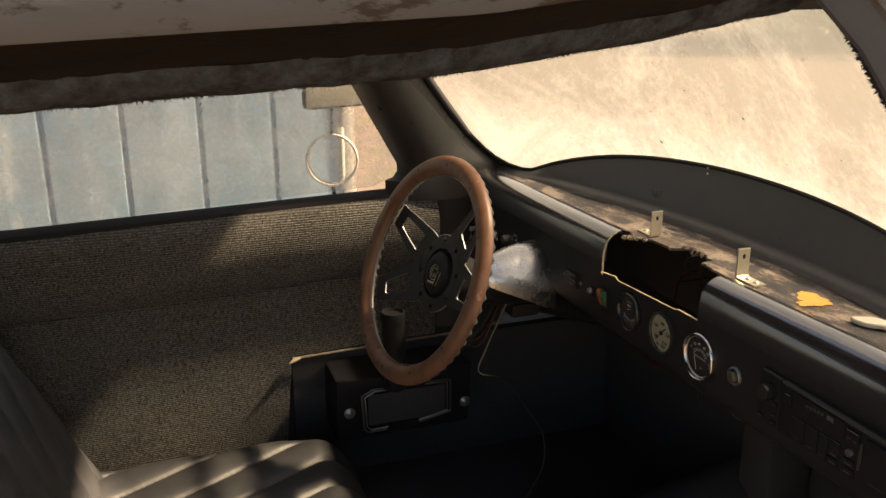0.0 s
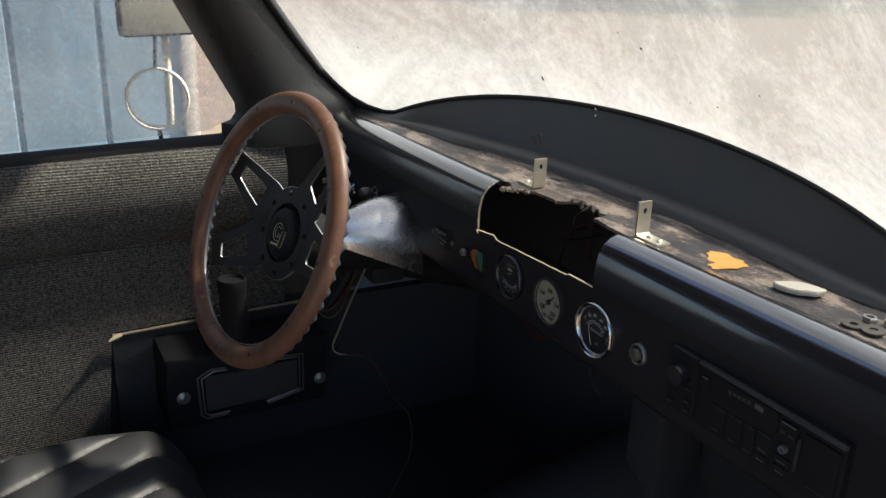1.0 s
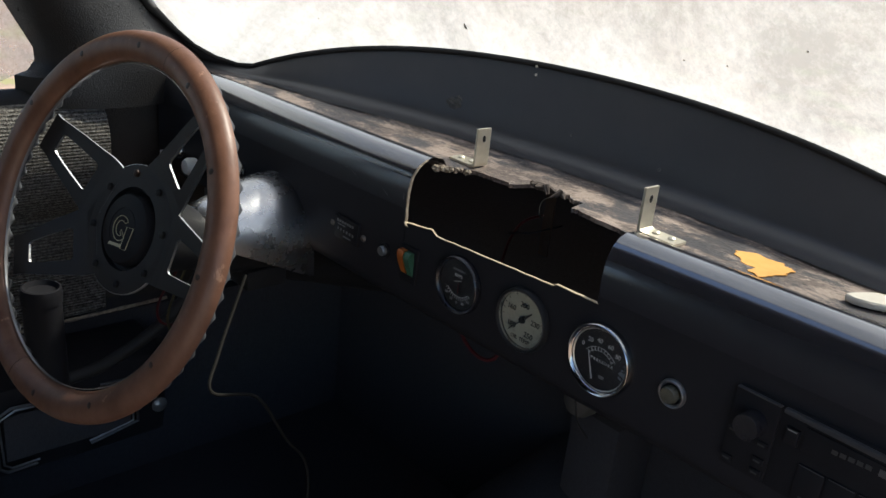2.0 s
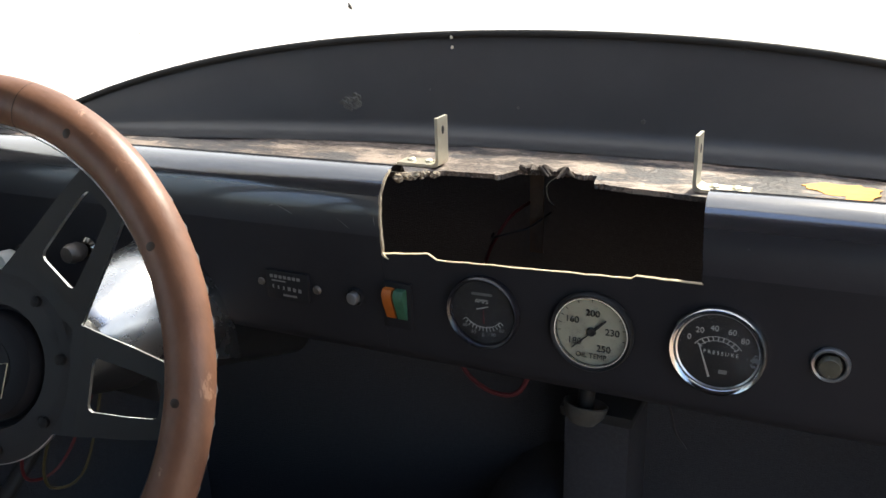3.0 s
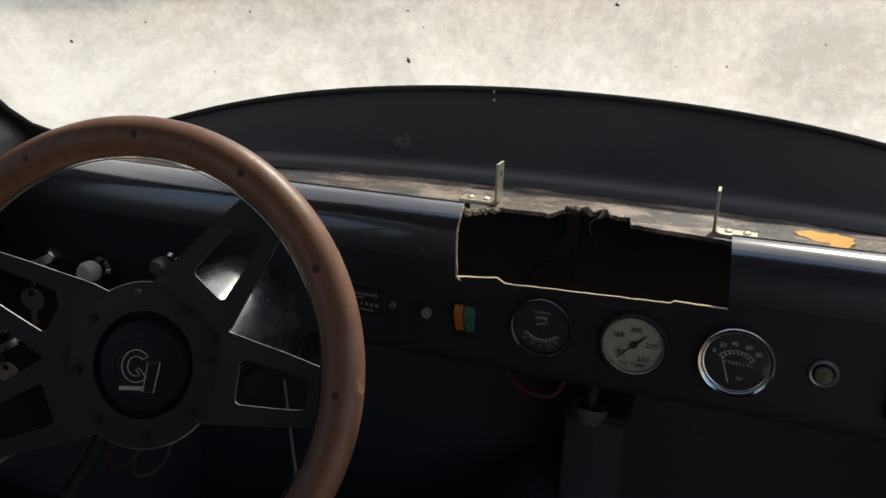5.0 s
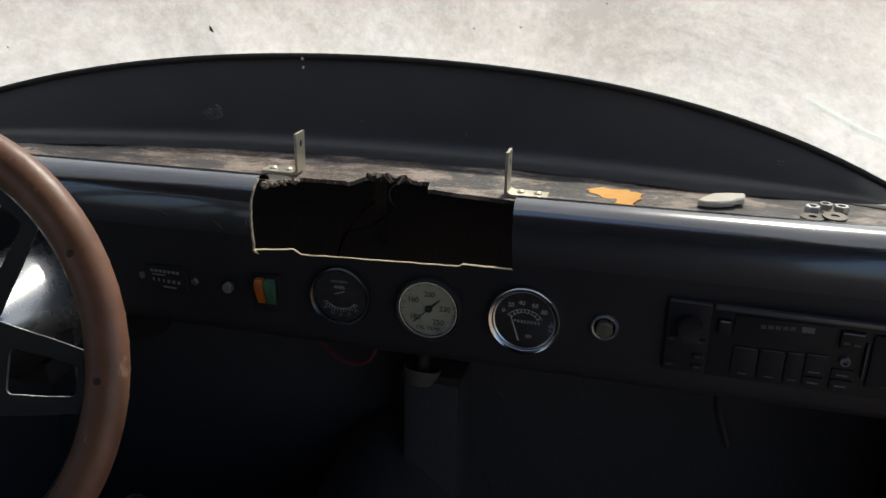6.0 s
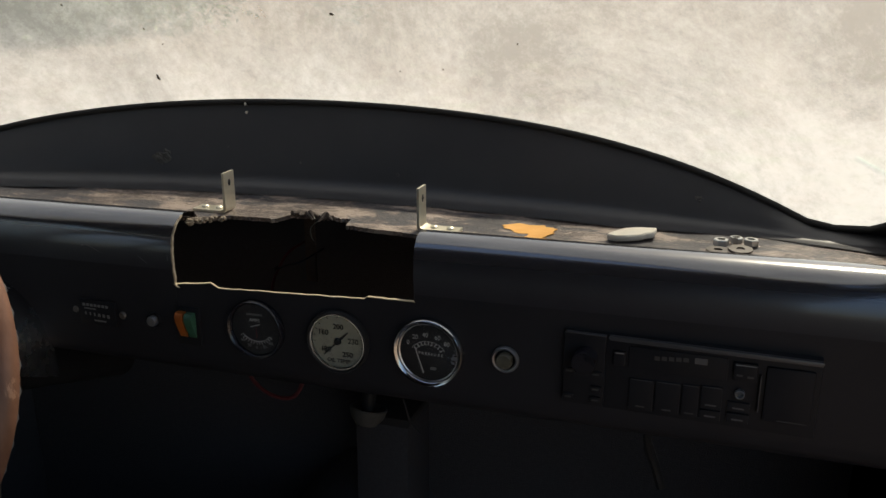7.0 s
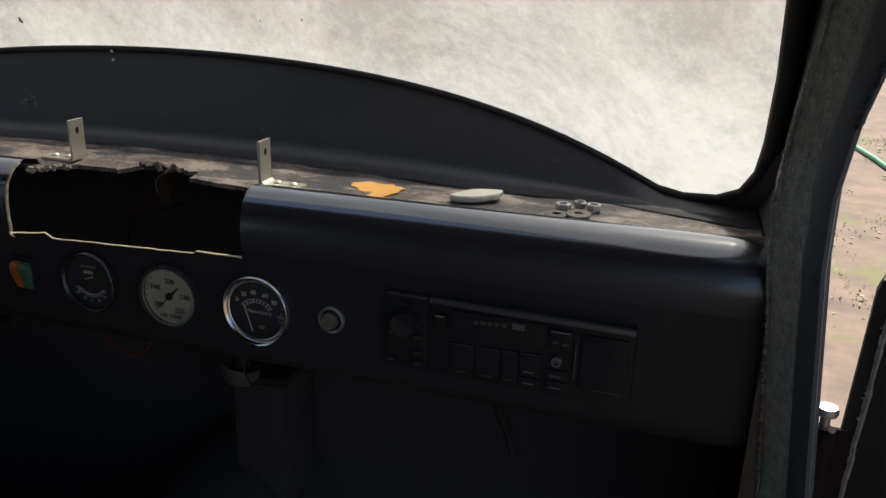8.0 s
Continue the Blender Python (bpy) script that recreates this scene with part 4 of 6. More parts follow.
tagged(shed, "pale blue sheet metal shed wall in sunlight", "shed wall", kind="structure")
for k in range(10):
    y0 = -1.985 + k * 0.27
    pts = [(-3.30, y0), (-3.312, y0 + 0.006), (-3.312, y0 + 0.018), (-3.30, y0 + 0.024), (-3.297, y0 + 0.14), (-3.30, y0 + 0.27)]
    part("panel", loft([[Vector((x, y, z)) for x, y in pts] for z in (0.0, 1.2, 2.6)]), dappled_wall, shed, smooth=False)

part("backing", box(-3.40, -3.318, -2.0, 0.712, 0.0, 2.6), dappled_wall, shed, smooth=False)
# cream colour gives the warm sunlight on the wall's end
part("end_post", box(-3.40, -3.285, 0.7155, 0.765, 0.0, 2.6, 0.006), cream, shed, "cream post for the sunlit end of the wall")

# ---- steering wheel ----
WC = Vector((-1.2255, 0.384, 0.8705))
WN = Vector((0.146, -0.920, 0.363)).normalized()
WU = Vector((0.988, 0.156, 0.0)).normalized()
WM = Matrix((WU, WN.cross(WU), WN)).transposed().to_4x4()
WM.translation = WC
wheel = holder("steering_wheel", WC)
tagged(wheel, "four-spoke sports steering wheel with a worn wooden rim", "steering wheel")
R, r0 = 0.1665, 0.0147


def rim_half(c0, c1, around, size, grips=0.0, n=360):
    """One half of the rim's section, from angle c0 to c1, swept round; the back half is notched for the fingers."""
    bm = bmesh.new()
    rings = []
    for i in range(n):
        a = 2 * math.pi * i / n
        ring = []
        for c in steps(radians(c0), radians(c1), around):
            rr = size * r0 * (1 + 0.06 * math.cos(c))
            rr *= 1 - grips * min(1, max(0, -math.sin(c) * 1.9 - 0.25)) * abs(math.cos(a * 30)) ** 1.6
            ring.append(bm.verts.new(WM @ Vector(((R + rr * math.cos(c)) * math.cos(a), (R + rr * math.cos(c)) * math.sin(a), rr * 0.95 * math.sin(c)))))
        rings.append(ring)
    for i in range(n):
        for j in range(around):
            bm.faces.new((rings[i][j], rings[i][j + 1], rings[(i + 1) % n][j + 1], rings[(i + 1) % n][j]))
    return bm


part("rim", rim_half(-6, 186, 16, 1.0), wood, wheel, "worn reddish wooden front of the rim")
part("rim_back", rim_half(180, 360, 14, 0.985, 0.3), grip_grey, wheel, "dull grey back of the rim notched for the fingers")
b = lathe([(R - r0 * 1.045, -0.0016), (R - r0 * 1.08, 0.0), (R - r0 * 1.045, 0.0016)], (0, 0, 0), n=96)
b.transform(WM)
part("rim_core", b, satin_metal, wheel, "bare metal edge let into the rim")
for deg in (75.5, 255.5):
    a = radians(deg)
    part("rim_joint", tube([WM @ Vector(((R + r0 * 1.052 * math.cos(c)) * math.cos(a), (R + r0 * 1.052 * math.cos(c)) * math.sin(a), r0 * 0.965 * math.sin(c))) for c in steps(0, math.pi, 20)], 0.00022, 5), rim_dark, wheel, "fine dark joint in the wood")
for k in range(12):
    a = radians(1 + 30 * k)
    p = WM @ Vector((R * math.cos(a), R * math.sin(a), r0 * 0.93))
    part("rim_screw", lathe([(0, 0.0004), (0.0024, 0.0004), (0.0034, -0.0003), (0.0036, -0.0012)], p, WN, 12), rim_dark, wheel)


def spoke(angle):
    """One dished spoke with a tapering slot; black faces, bright cut edges."""
    bm = bmesh.new()
    dish = lambda r: -0.031 + 0.018 * min(1, max(0, (r - 0.065) / 0.092))
    th = 0.0024
    outer = [(0.045, 0.036), (0.067, 0.0345), (0.09, 0.0305), (0.112, 0.0273), (0.149, 0.0205), (0.157, 0.0205)]
    inner = [(0.079, 0.0125), (0.080, 0.0150), (0.083, 0.0165), (0.112, 0.0140), (0.132, 0.0115), (0.136, 0.0100), (0.137, 0.0080)]
    grid_r = [0.045, 0.06, 0.07, 0.079, 0.080, 0.083, 0.093, 0.104, 0.112, 0.122, 0.132, 0.136, 0.137, 0.147, 0.157]
    ow = lambda r: float(np.interp(r, [q[0] for q in outer], [q[1] for q in outer]))
    iw = lambda r: float(np.interp(r, [q[0] for q in inner], [q[1] for q in inner]))
    top, bot = {}, {}
    ca, sa = math.cos(angle), math.sin(angle)

    def vert(store, r, w, dz):
        key = (round(r, 4), round(w, 5))
        if key not in store:
            store[key] = bm.verts.new(WM @ Vector((r * ca - w * sa, r * sa + w * ca, dish(r) + dz)))
        return store[key]

    for r1, r2 in zip(grid_r, grid_r[1:]):
        hole = r1 >= 0.0789 and r2 <= 0.1371
        spans = [(lambda r: -ow(r), lambda r: -iw(r)), (iw, ow)] if hole else [(lambda r: -ow(r), lambda r: -min(iw(r), ow(r) * 0.7)), (lambda r: -min(iw(r), ow(r) * 0.7), lambda r: min(iw(r), ow(r) * 0.7)), (lambda r: min(iw(r), ow(r) * 0.7), ow)]
        for f1, f2 in spans:
            q = [(r1, f1(r1)), (r2, f1(r2)), (r2, f2(r2)), (r1, f2(r1))]
            bm.faces.new([vert(top, a, w, th / 2) for a, w in q])
            bm.faces.new([vert(bot, a, w, -th / 2) for a, w in reversed(q)])
    bm.edges.ensure_lookup_table()
    back = {v: bot[k] for k, v in top.items()}
    for e in [e for e in bm.edges if len(e.link_faces) == 1 and e.verts[0] in back and e.verts[1] in back]:
        a, c = e.verts
        f = bm.faces.new((a, c, back[c], back[a]))
        f.material_index = 1
    return bm


for a in (radians(53.3), radians(158.2), radians(-1.5), radians(208.5)):
    part("spoke", spoke(a), [spoke_black, bright_metal], wheel, "black slotted spoke with bright cut edges", smooth=False)


def wheel_lathe(profile, n=48, at=(0, 0)):
    bm = lathe(profile, (at[0], at[1], 0), n=n)
    bm.transform(WM)
    return bm


HUB = (0.002, 0.0)
part("hub_plate", wheel_lathe([(0.0405, -0.0335), (0.0405, -0.0300), (0.0600, -0.0297), (0.0625, -0.0305), (0.0625, -0.0335), (0.05, -0.0345)], at=HUB), spoke_black, wheel)
part("hub_edge", wheel_lathe([(0.0622, -0.0302), (0.0628, -0.0306), (0.0628, -0.0330), (0.0622, -0.0334)], 96, HUB), bright_metal, wheel, "bright cut edge of the hub plate")
part("hub_ring", wheel_lathe([(0.0405, -0.0300), (0.0395, -0.0350), (0.0365, -0.0365), (0.0350, -0.0340)], at=HUB), gloss_plastic, wheel)
button = part("horn_button", wheel_lathe([(0.0352, -0.0360), (0.0348, -0.0300), (0.0325, -0.0262), (0.0270, -0.0245), (0.0195, -0.0240), (0.0192, -0.0250), (0.0, -0.0248)], at=HUB), gloss_plastic, wheel, "black padded horn button")
badge = part("badge", wheel_lathe([(0.0189, -0.0252), (0.0186, -0.0243), (0.0, -0.0236)], at=HUB), gloss_plastic, button, "round black badge")
LM = WM @ Matrix.Translation((HUB[0], HUB[1], -0.0236)) @ Euler((0, 0, radians(4))).to_matrix().to_4x4()


def badge_line(points, closed=True):
    return tube([LM @ Vector((x, y, 0)) for x, y in points], 0.00038, 5, closed=closed)


# an open ring, a slanted block and a short bar, all in thin gold lines
arc = [(-0.0015 + 0.0115 * math.cos(a), -0.0005 + 0.0120 * math.sin(a)) for a in steps(radians(38), radians(318), 26)]
arc += [(0.0005, -0.0015), (-0.0015, -0.0035)] + [(-0.0015 + 0.0068 * math.cos(a), -0.0005 + 0.0073 * math.sin(a)) for a in steps(radians(300), radians(45), 20)]
part("badge_ring", badge_line(arc), print_gold, button)
part("badge_block", badge_line([(0.0075, 0.0022), (0.0175, 0.0030), (0.0135, -0.0190), (0.0050, -0.0192)]), print_gold, button)
part("badge_bar", slab([(-0.0145, -0.0188), (0.0040, -0.0182), (0.0045, -0.0152), (-0.0138, -0.0158)], 0.0003, LM), print_gold, button, smooth=False)
for k in range(8):
    a = radians(101 + 45 * k)
    part("hub_bolt", wheel_lathe([(0, -0.0262), (0.0022, -0.0264), (0.0035, -0.0272), (0.0037, -0.0300)], 12, (HUB[0] + 0.0535 * math.cos(a), 0.0535 * math.sin(a))), rim_dark if k == 0 else dark_metal, wheel)
b = lathe([(0.045, -0.0345), (0.047, -0.045), (0.036, -0.085), (0.030, -0.11), (0.030, -0.16), (0.026, -0.17), (0.024, -0.45)], n=32)
b.transform(WM)
column = part("steering_column", b, dark_metal)
tagged(column, "black steering column behind the wheel", "steering column")

# instrument pod on the column
rows = []
for y, low, wide, high in ((0.4815, 0.842, 0.012, 0.014), (0.4825, 0.838, 0.021, 0.023), (0.487, 0.834, 0.029, 0.032), (0.50, 0.8285, 0.036, 0.041), (0.53, 0.816, 0.048, 0.061), (0.56, 0.803, 0.059, 0.080), (0.585, 0.7925, 0.067, 0.092), (0.602, 0.7855, 0.070, 0.098)):
    ring = []
    for a in steps(0, 2 * math.pi, 48)[:-1]:
        up = high * max(0.0, math.sin(a)) ** 0.85 if math.sin(a) > 0 else 0.05 * high * math.sin(a)
        ring.append(Vector((-1.243 - 0.16 * (y - 0.485) + wide * math.cos(a), y, low + up)))
    rows.append(ring)
pod = holder("instrument_pod", (-1.243, 0.56, 0.80))
tagged(pod, "polished metal cowl tapering round the steering column", "instrument pod")
part("hood", loft(rows, closed=True, caps=True), hood_metal, pod, "polished metal hood")
part("clamp", box(-1.295, -1.225, 0.54, 0.59, 0.765, 0.789, 0.006), dark_metal, pod)
part("stay", tube([(-1.27, 0.56, 0.83), (-1.27, 0.62, 0.83)], 0.02, 12), dark_metal, pod)

# ---- driver's seat ----
def quilt(u, v):
    """Long puffed pleats with a faint crease across."""
    return abs(math.sin(math.pi * u)) ** 0.4 * (0.75 + 0.25 * min(1, abs(math.sin(math.pi * (0.5 * v - 0.15 * u))) * 3))


seat = holder("driver_seat", (-1.28, 0.0, 0.33))
tagged(seat, "dark quilted leather driver's seat", "car seat")
rows = []
for i in range(161):
    f = i / 160
    y = -0.27 + 0.58 * f
    row = []
    for j in range(161):
        g = j / 160
        x = -1.46 + 0.44 * g
        e = min(1, min(g, 1 - g) / 0.14)
        ef = min(1, (1 - f) / 0.16)
        z = 0.500 - 0.075 * (1 - e) ** 2.2 - 0.10 * (1 - ef) ** 2.2 - 0.01 * math.sin(math.pi * g) + 0.015 * quilt((0.894 * x + 0.447 * y) / 0.072 + 0.2, (0.894 * y - 0.447 * x) / 0.16)
        row.append(Vector((x, y, z)))
    rows.append([Vector((row[0].x, y, 0.36))] + row + [Vector((row[-1].x, y, 0.36))])
rows.append([Vector((p.x, p.y + 0.004, 0.36)) for p in rows[-1]])
part("seat_cushion", loft(rows), leather, seat, "quilted dark leather cushion")
rows = []
for i in range(71):
    f = i / 70
    row = []
    for j in range(71):
        g = j / 70
        x = -1.46 + 0.44 * g
        e = min(1, min(g, 1 - g) / 0.16)
        top = min(1, (1 - f) / 0.12)
        z = 0.47 + 0.50 * f
        y = -0.125 - 0.225 * f - 0.07 * (1 - e) ** 2 * 0.6 - 0.06 * (1 - top) ** 2 + 0.012 * quilt((0.894 * x + 0.447 * z) / 0.072, (0.894 * z - 0.447 * x) / 0.16)
        row.append(Vector((x, y, z)))
    rows.append([Vector((row[0].x, -0.27 - 0.225 * f, row[0].z))] + row + [Vector((row[-1].x, -0.27 - 0.225 * f, row[-1].z))])
part("backrest", loft(rows), leather, seat, "quilted dark leather backrest")
part("seat_base", box(-1.44, -1.04, -0.22, 0.26, 0.33, 0.42, 0.01), dark_metal, seat)

# ---- instruments in the dash ----
def ticks(m, radius, inner, angles, width, material, parent):
    """Short printed strokes round a dial."""
    for a in angles:
        c, s_ = math.cos(radians(a)), math.sin(radians(a))
        q = [(inner * c - width * s_, inner * s_ + width * c), (radius * c - width * s_, radius * s_ + width * c), (radius * c + width * s_, radius * s_ - width * c), (inner * c + width * s_, inner * s_ - width * c)]
        part("tick", slab(q, 0.0002, m), material, parent, smooth=False)


def gauge(name, label, x, z, r, bezel_mat, dial_mat, rim, needle_deg, needle_len, needle_mat, needle_from=(0, 0), tail=0.15, needle_w=0.0008):
    """A round instrument: body through the dash, bezel ring, dial, needle and a glass."""
    y = dash_y(x)
    g = holder(name, (x, y, z))
    tagged(g, label, "gauge", group="dashboard gauges")
    m = face_pose(x, y, z)
    ax = (0, -1, 0)
    part("bezel", lathe([(r * 0.99, -0.004), (r, 0.0015), (r * 0.985, 0.0048), (r * 0.95, 0.0062), (r * (1 - rim * 0.6), 0.0058), (r * (1 - rim), 0.0040), (r * (1 - rim) - 0.0004, 0.0010)], (x, y, z), ax, 56), bezel_mat, g)
    part("housing", lathe([(r * 0.93, -0.001), (r * 0.9, -0.006), (r * 0.68, -0.010), (r * 0.66, -0.034), (0, -0.036)], (x, y, z), ax, 24), rubber, g)
    dial = part("dial", lathe([(r * (1 - rim), 0.0014), (0, 0.0014)], (x, y, z), ax, 40), dial_mat, g)
    dm = m @ Matrix.Translation((0, 0, 0.0018))
    a = radians(needle_deg)
    w = needle_w
    px, py = needle_from
    q = [(-needle_len * tail, -w * 1.3), (needle_len, -w * 0.5), (needle_len, w * 0.5), (-needle_len * tail, w * 1.3)]
    q = [(px + u * math.cos(a) - v * math.sin(a), py + u * math.sin(a) + v * math.cos(a)) for u, v in q]
    part("needle", slab(q, 0.0004, dm @ Matrix.Translation((0, 0, 0.0009))), needle_mat, g, smooth=False)
    glass = part("glass", lathe([(r * (1 - rim) + 0.0002, 0.0038), (r * 0.4, 0.0042), (0, 0.0043)], (x, y, z), ax, 32), gauge_glass, g)
    return g, dial, dm


ammeter, dial_, dm = gauge("ammeter", "small round ammeter with black dial and black bezel", -0.9694, 0.8640, 0.0272, bezel_black, dial_black, 0.13, 92, 0.011, red_plastic, (0.001, -0.008), 0.0, 0.0006)
words("AMPS", 0.0042, dm @ Matrix.Translation((-0.001, 0.0080, 0)), print_white, dial_)
part("brand_mark", slab([(-0.0085, 0.0122), (0.0070, 0.0126), (0.0070, 0.0145), (-0.0085, 0.0141)], 0.0002, dm), print_mid, dial_, smooth=False)
ticks(dm @ Matrix.Translation((0, 0.006, 0)), 0.0205, 0.0180, range(222, 320, 8), 0.0003, print_white, dial_)
part("scale_line", slab([(0.0178 * math.cos(radians(a)), 0.0178 * math.sin(radians(a))) for a in range(222, 319, 6)] + [(0.0171 * math.cos(radians(a)), 0.0171 * math.sin(radians(a))) for a in range(318, 221, -6)], 0.0002, dm @ Matrix.Translation((0, 0.006, 0))), print_white, dial_, smooth=False)
for a, t in ((226, "60"), (248, "30"), (270, "0"), (292, "30"), (314, "60")):
    words(t, 0.0038, dm @ Matrix.Translation((0.0200 * math.cos(radians(a)), 0.003 + 0.0205 * math.sin(radians(a)), 0)), print_mid, dial_, "number")
part("stray_needle", slab([(-0.004, 0.0002), (0.005, 0.0032), (0.0053, 0.0025), (-0.0037, -0.0006)], 0.0003, dm @ Matrix.Translation((-0.001, 0.002, 0.0004))), print_white, dial_, smooth=False)

oil, dial_, dm = gauge("oil_temperature_gauge", "round oil temperature gauge with a cream dial", -0.892, 0.8625, 0.0282, dark_metal, dial_cream, 0.13, 44, 0.0135, print_black, (0, 0), 0.0, 0.0011)
part("needle_tail", slab([(0.0004, 0.0006), (-0.0135, -0.0130), (-0.0128, -0.0137), (0.0008, -0.0002)], 0.0004, dm @ Matrix.Translation((0, 0, 0.0009))), print_black, oil, smooth=False)
part("hub_cap", lathe([(0, 0.0037), (0.0028, 0.0036), (0.0032, 0.0018)], (-0.892, dash_y(-0.892), 0.8625), (0, -1, 0), 18), print_black, oil)
part("chrome_ring", lathe([(0.0252, 0.0030), (0.0252, 0.0046), (0.0243, 0.0046), (0.0241, 0.0028)], (-0.892, dash_y(-0.892), 0.8625), (0, -1, 0), 48), chrome, oil, "thin chrome ring")
for t, x, z in (("200", 0.0005, 0.0130), ("160", -0.0135, 0.0068), ("230", 0.0140, 0.0012), ("180", -0.0115, -0.0085), ("250", 0.0085, -0.0115)):
    words(t, 0.0066, dm @ Matrix.Translation((x, z, 0)), print_black, dial_, "number")
words("OIL TEMP", 0.0050, dm @ Matrix.Translation((0.0, -0.0178, 0)), print_black, dial_)
ticks(dm, 0.0232, 0.0212, (65, 90, 115, 140, 155, 170, 185, 30, 10, -10), 0.00025, print_black, dial_)

press, dial_, dm = gauge("pressure_gauge", "larger oil pressure gauge with black dial and chrome bezel", -0.8117, 0.8632, 0.0302, chrome, dial_black, 0.15, 108.5, 0.0205, print_white, (-0.0045, -0.0172), 0.06, 0.0005)
for a, t in ((155, "0"), (126, "20"), (98, "40"), (66, "60"), (36, "80")):
    words(t, 0.0052, dm @ Matrix.Translation((0.0195 * math.cos(radians(a)), 0.0005 + 0.0145 * math.sin(radians(a)), 0)), print_white, dial_, "number")
for rr, w in ((0.0165, 0.0005), (0.0132, 0.0004)):
    part("scale_line", slab([(rr * math.cos(radians(a)), -0.0045 + rr * 0.86 * math.sin(radians(a))) for a in range(30, 151, 6)] + [((rr - w) * math.cos(radians(a)), -0.0045 + (rr - w) * 0.86 * math.sin(radians(a))) for a in range(150, 29, -6)], 0.0002, dm), print_white, dial_, smooth=False)
ticks(dm @ Matrix.Translation((0, -0.0055, 0)), 0.0152, 0.0120, (35, 50, 64, 77, 90, 103, 116, 130, 145), 0.0004, print_white, dial_)
words("P R E S S U R E", 0.0034, dm @ Matrix.Translation((0.002, -0.0015, 0)), print_white, dial_)
part("maker_mark", slab([(0.0015, -0.0155), (0.0065, -0.0152), (0.0065, -0.0125), (0.0015, -0.0128)], 0.0002, dm), print_mid, dial_, smooth=False)
part("inner_ring", lathe([(0.0258, 0.0018), (0.0258, 0.0032), (0.0246, 0.0024)], (-0.8117, dash_y(-0.8117), 0.8632), (0, -1, 0), 48), bright_metal, press)


olive_lens = mat("smoky_olive_lens", (0.13, 0.125, 0.095), 0.25, 0.3, second=(0.07, 0.068, 0.052), scale=160, spec=0.7)


def dash_button(name, label, x, z, r, cap_r, depth, ring_mat, cap_mat):
    g = holder(name, (x, dash_y(x), z))
    tagged(g, label, "button")
    part("ring", lathe([(r, 0.0), (r, 0.002), (r * 0.9, 0.0035), (r * 0.78, 0.0030), (r * 0.74, 0.001)], (x, dash_y(x), z), (0, -1, 0), 28), ring_mat, g)
    part("cap", lathe([(cap_r, 0.0), (cap_r, depth * 0.8), (cap_r * 0.85, depth), (0, depth * 1.08)], (x, dash_y(x), z), (0, -1, 0), 24), cap_mat, g)
    return g


dash_button("push_button", "chrome ringed push button on the dashboard", -0.7475, 0.8655, 0.0112, 0.0068, 0.0075, satin_metal, olive_lens)
dash_button("small_knob", "small grey knob on the dashboard", -1.0725, 0.860, 0.0072, 0.0050, 0.007, grey_plastic, satin_metal)

# pair of rocker switches in one black frame
sw = holder("rocker_switch", (-1.038, dash_y(-1.038), 0.857))
tagged(sw, "pair of worn amber and green rocker switches", "switch")
ys_ = dash_y(-1.038)
part("frame", box(-1.0485, -1.0250, ys_ - 0.0025, ys_ + 0.004, 0.8405, 0.8765, 0.0012), gloss_plastic, sw)
for x, mt, nm in ((-1.0415, amber, "amber rocker"), (-1.0322, green_plastic, "green rocker")):
    prof = [(-0.0015, -0.0105), (-0.0030, -0.0085), (-0.0062, -0.001), (-0.0092, 0.007), (-0.0098, 0.012), (-0.0080, 0.0150), (-0.0030, 0.0152)]
    part("rocker", loft([[Vector((xx, ys_ + py, 0.8575 + pz)) for py, pz in prof] for xx in (x - 0.0039, x - 0.0036, x + 0.0036, x + 0.0039)], caps=True), mt, sw, nm)

# trip counter plate with two screws
worn_screw = mat("browned_screw", (0.16, 0.14, 0.125), 0.45, 0.6, second=(0.09, 0.08, 0.07), scale=200)
tr_ = holder("counter_plate", (-1.132, dash_y(-1.132), 0.86))
tagged(tr_, "small black counter plate with faint print, two screws", "counter")
yt = dash_y(-1.132)
part("plate", box(-1.152, -1.113, yt - 0.003, yt + 0.003, 0.848, 0.872, 0.0012), gloss_plastic, tr_)
marks = [(-1.1465 + 0.0042 * k, 0.8672, 0.0015, 0.0013) for k in range(7)] + [(-1.140, 0.8637, 0.0065, 0.0006)]
marks += [(-1.1455 + 0.0050 * k, 0.8588 - 0.0002 * k, 0.0007 if k < 3 else 0.0014, 0.0015) for k in range(6)] + [(-1.130, 0.8525, 0.0065, 0.0008)]
for x0, z, w, h in marks:
    part("print_bar", slab([(-w, -h), (w, -h), (w, h), (-w, h)], 0.0002, face_pose(x0, yt - 0.0033, z, turn=0)), print_mid, tr_, smooth=False)
for x in (-1.1585, -1.1065):
    part("screw_head", lathe([(0, 0.0024), (0.0026, 0.0020), (0.0038, 0.0)], (x, yt, 0.860), (0, -1, 0), 14), worn_screw, tr_)

# ---- car radio ----
# lighter grey stands in for highlights along the radio's lip and edges
radio_highlight = mat("radio_edge_highlight", (0.062, 0.062, 0.067), 0.38, second=(0.04, 0.04, 0.044), scale=60, spec=0.5)
radio_ring = mat("grey_ring_plastic", (0.16, 0.16, 0.165), 0.4, spec=0.4)
print_faint = mat("faint_grey_print", (0.10, 0.10, 0.105), 0.6, second=(0.06, 0.06, 0.062), scale=300)
radio = holder("car_radio", (-0.609, dash_y(-0.609), 0.87))
tagged(radio, "black car radio with rotary knob and rows of buttons", "car radio")
yr_ = dash_y(-0.609)


def radio_bar(x, z, w, h, material, parent, lift=0.0067):
    part("print_bar", slab([(-w, -h), (w, -h), (w, h), (-w, h)], 0.0002, face_pose(x, yr_ - lift, z)), material, parent, smooth=False)


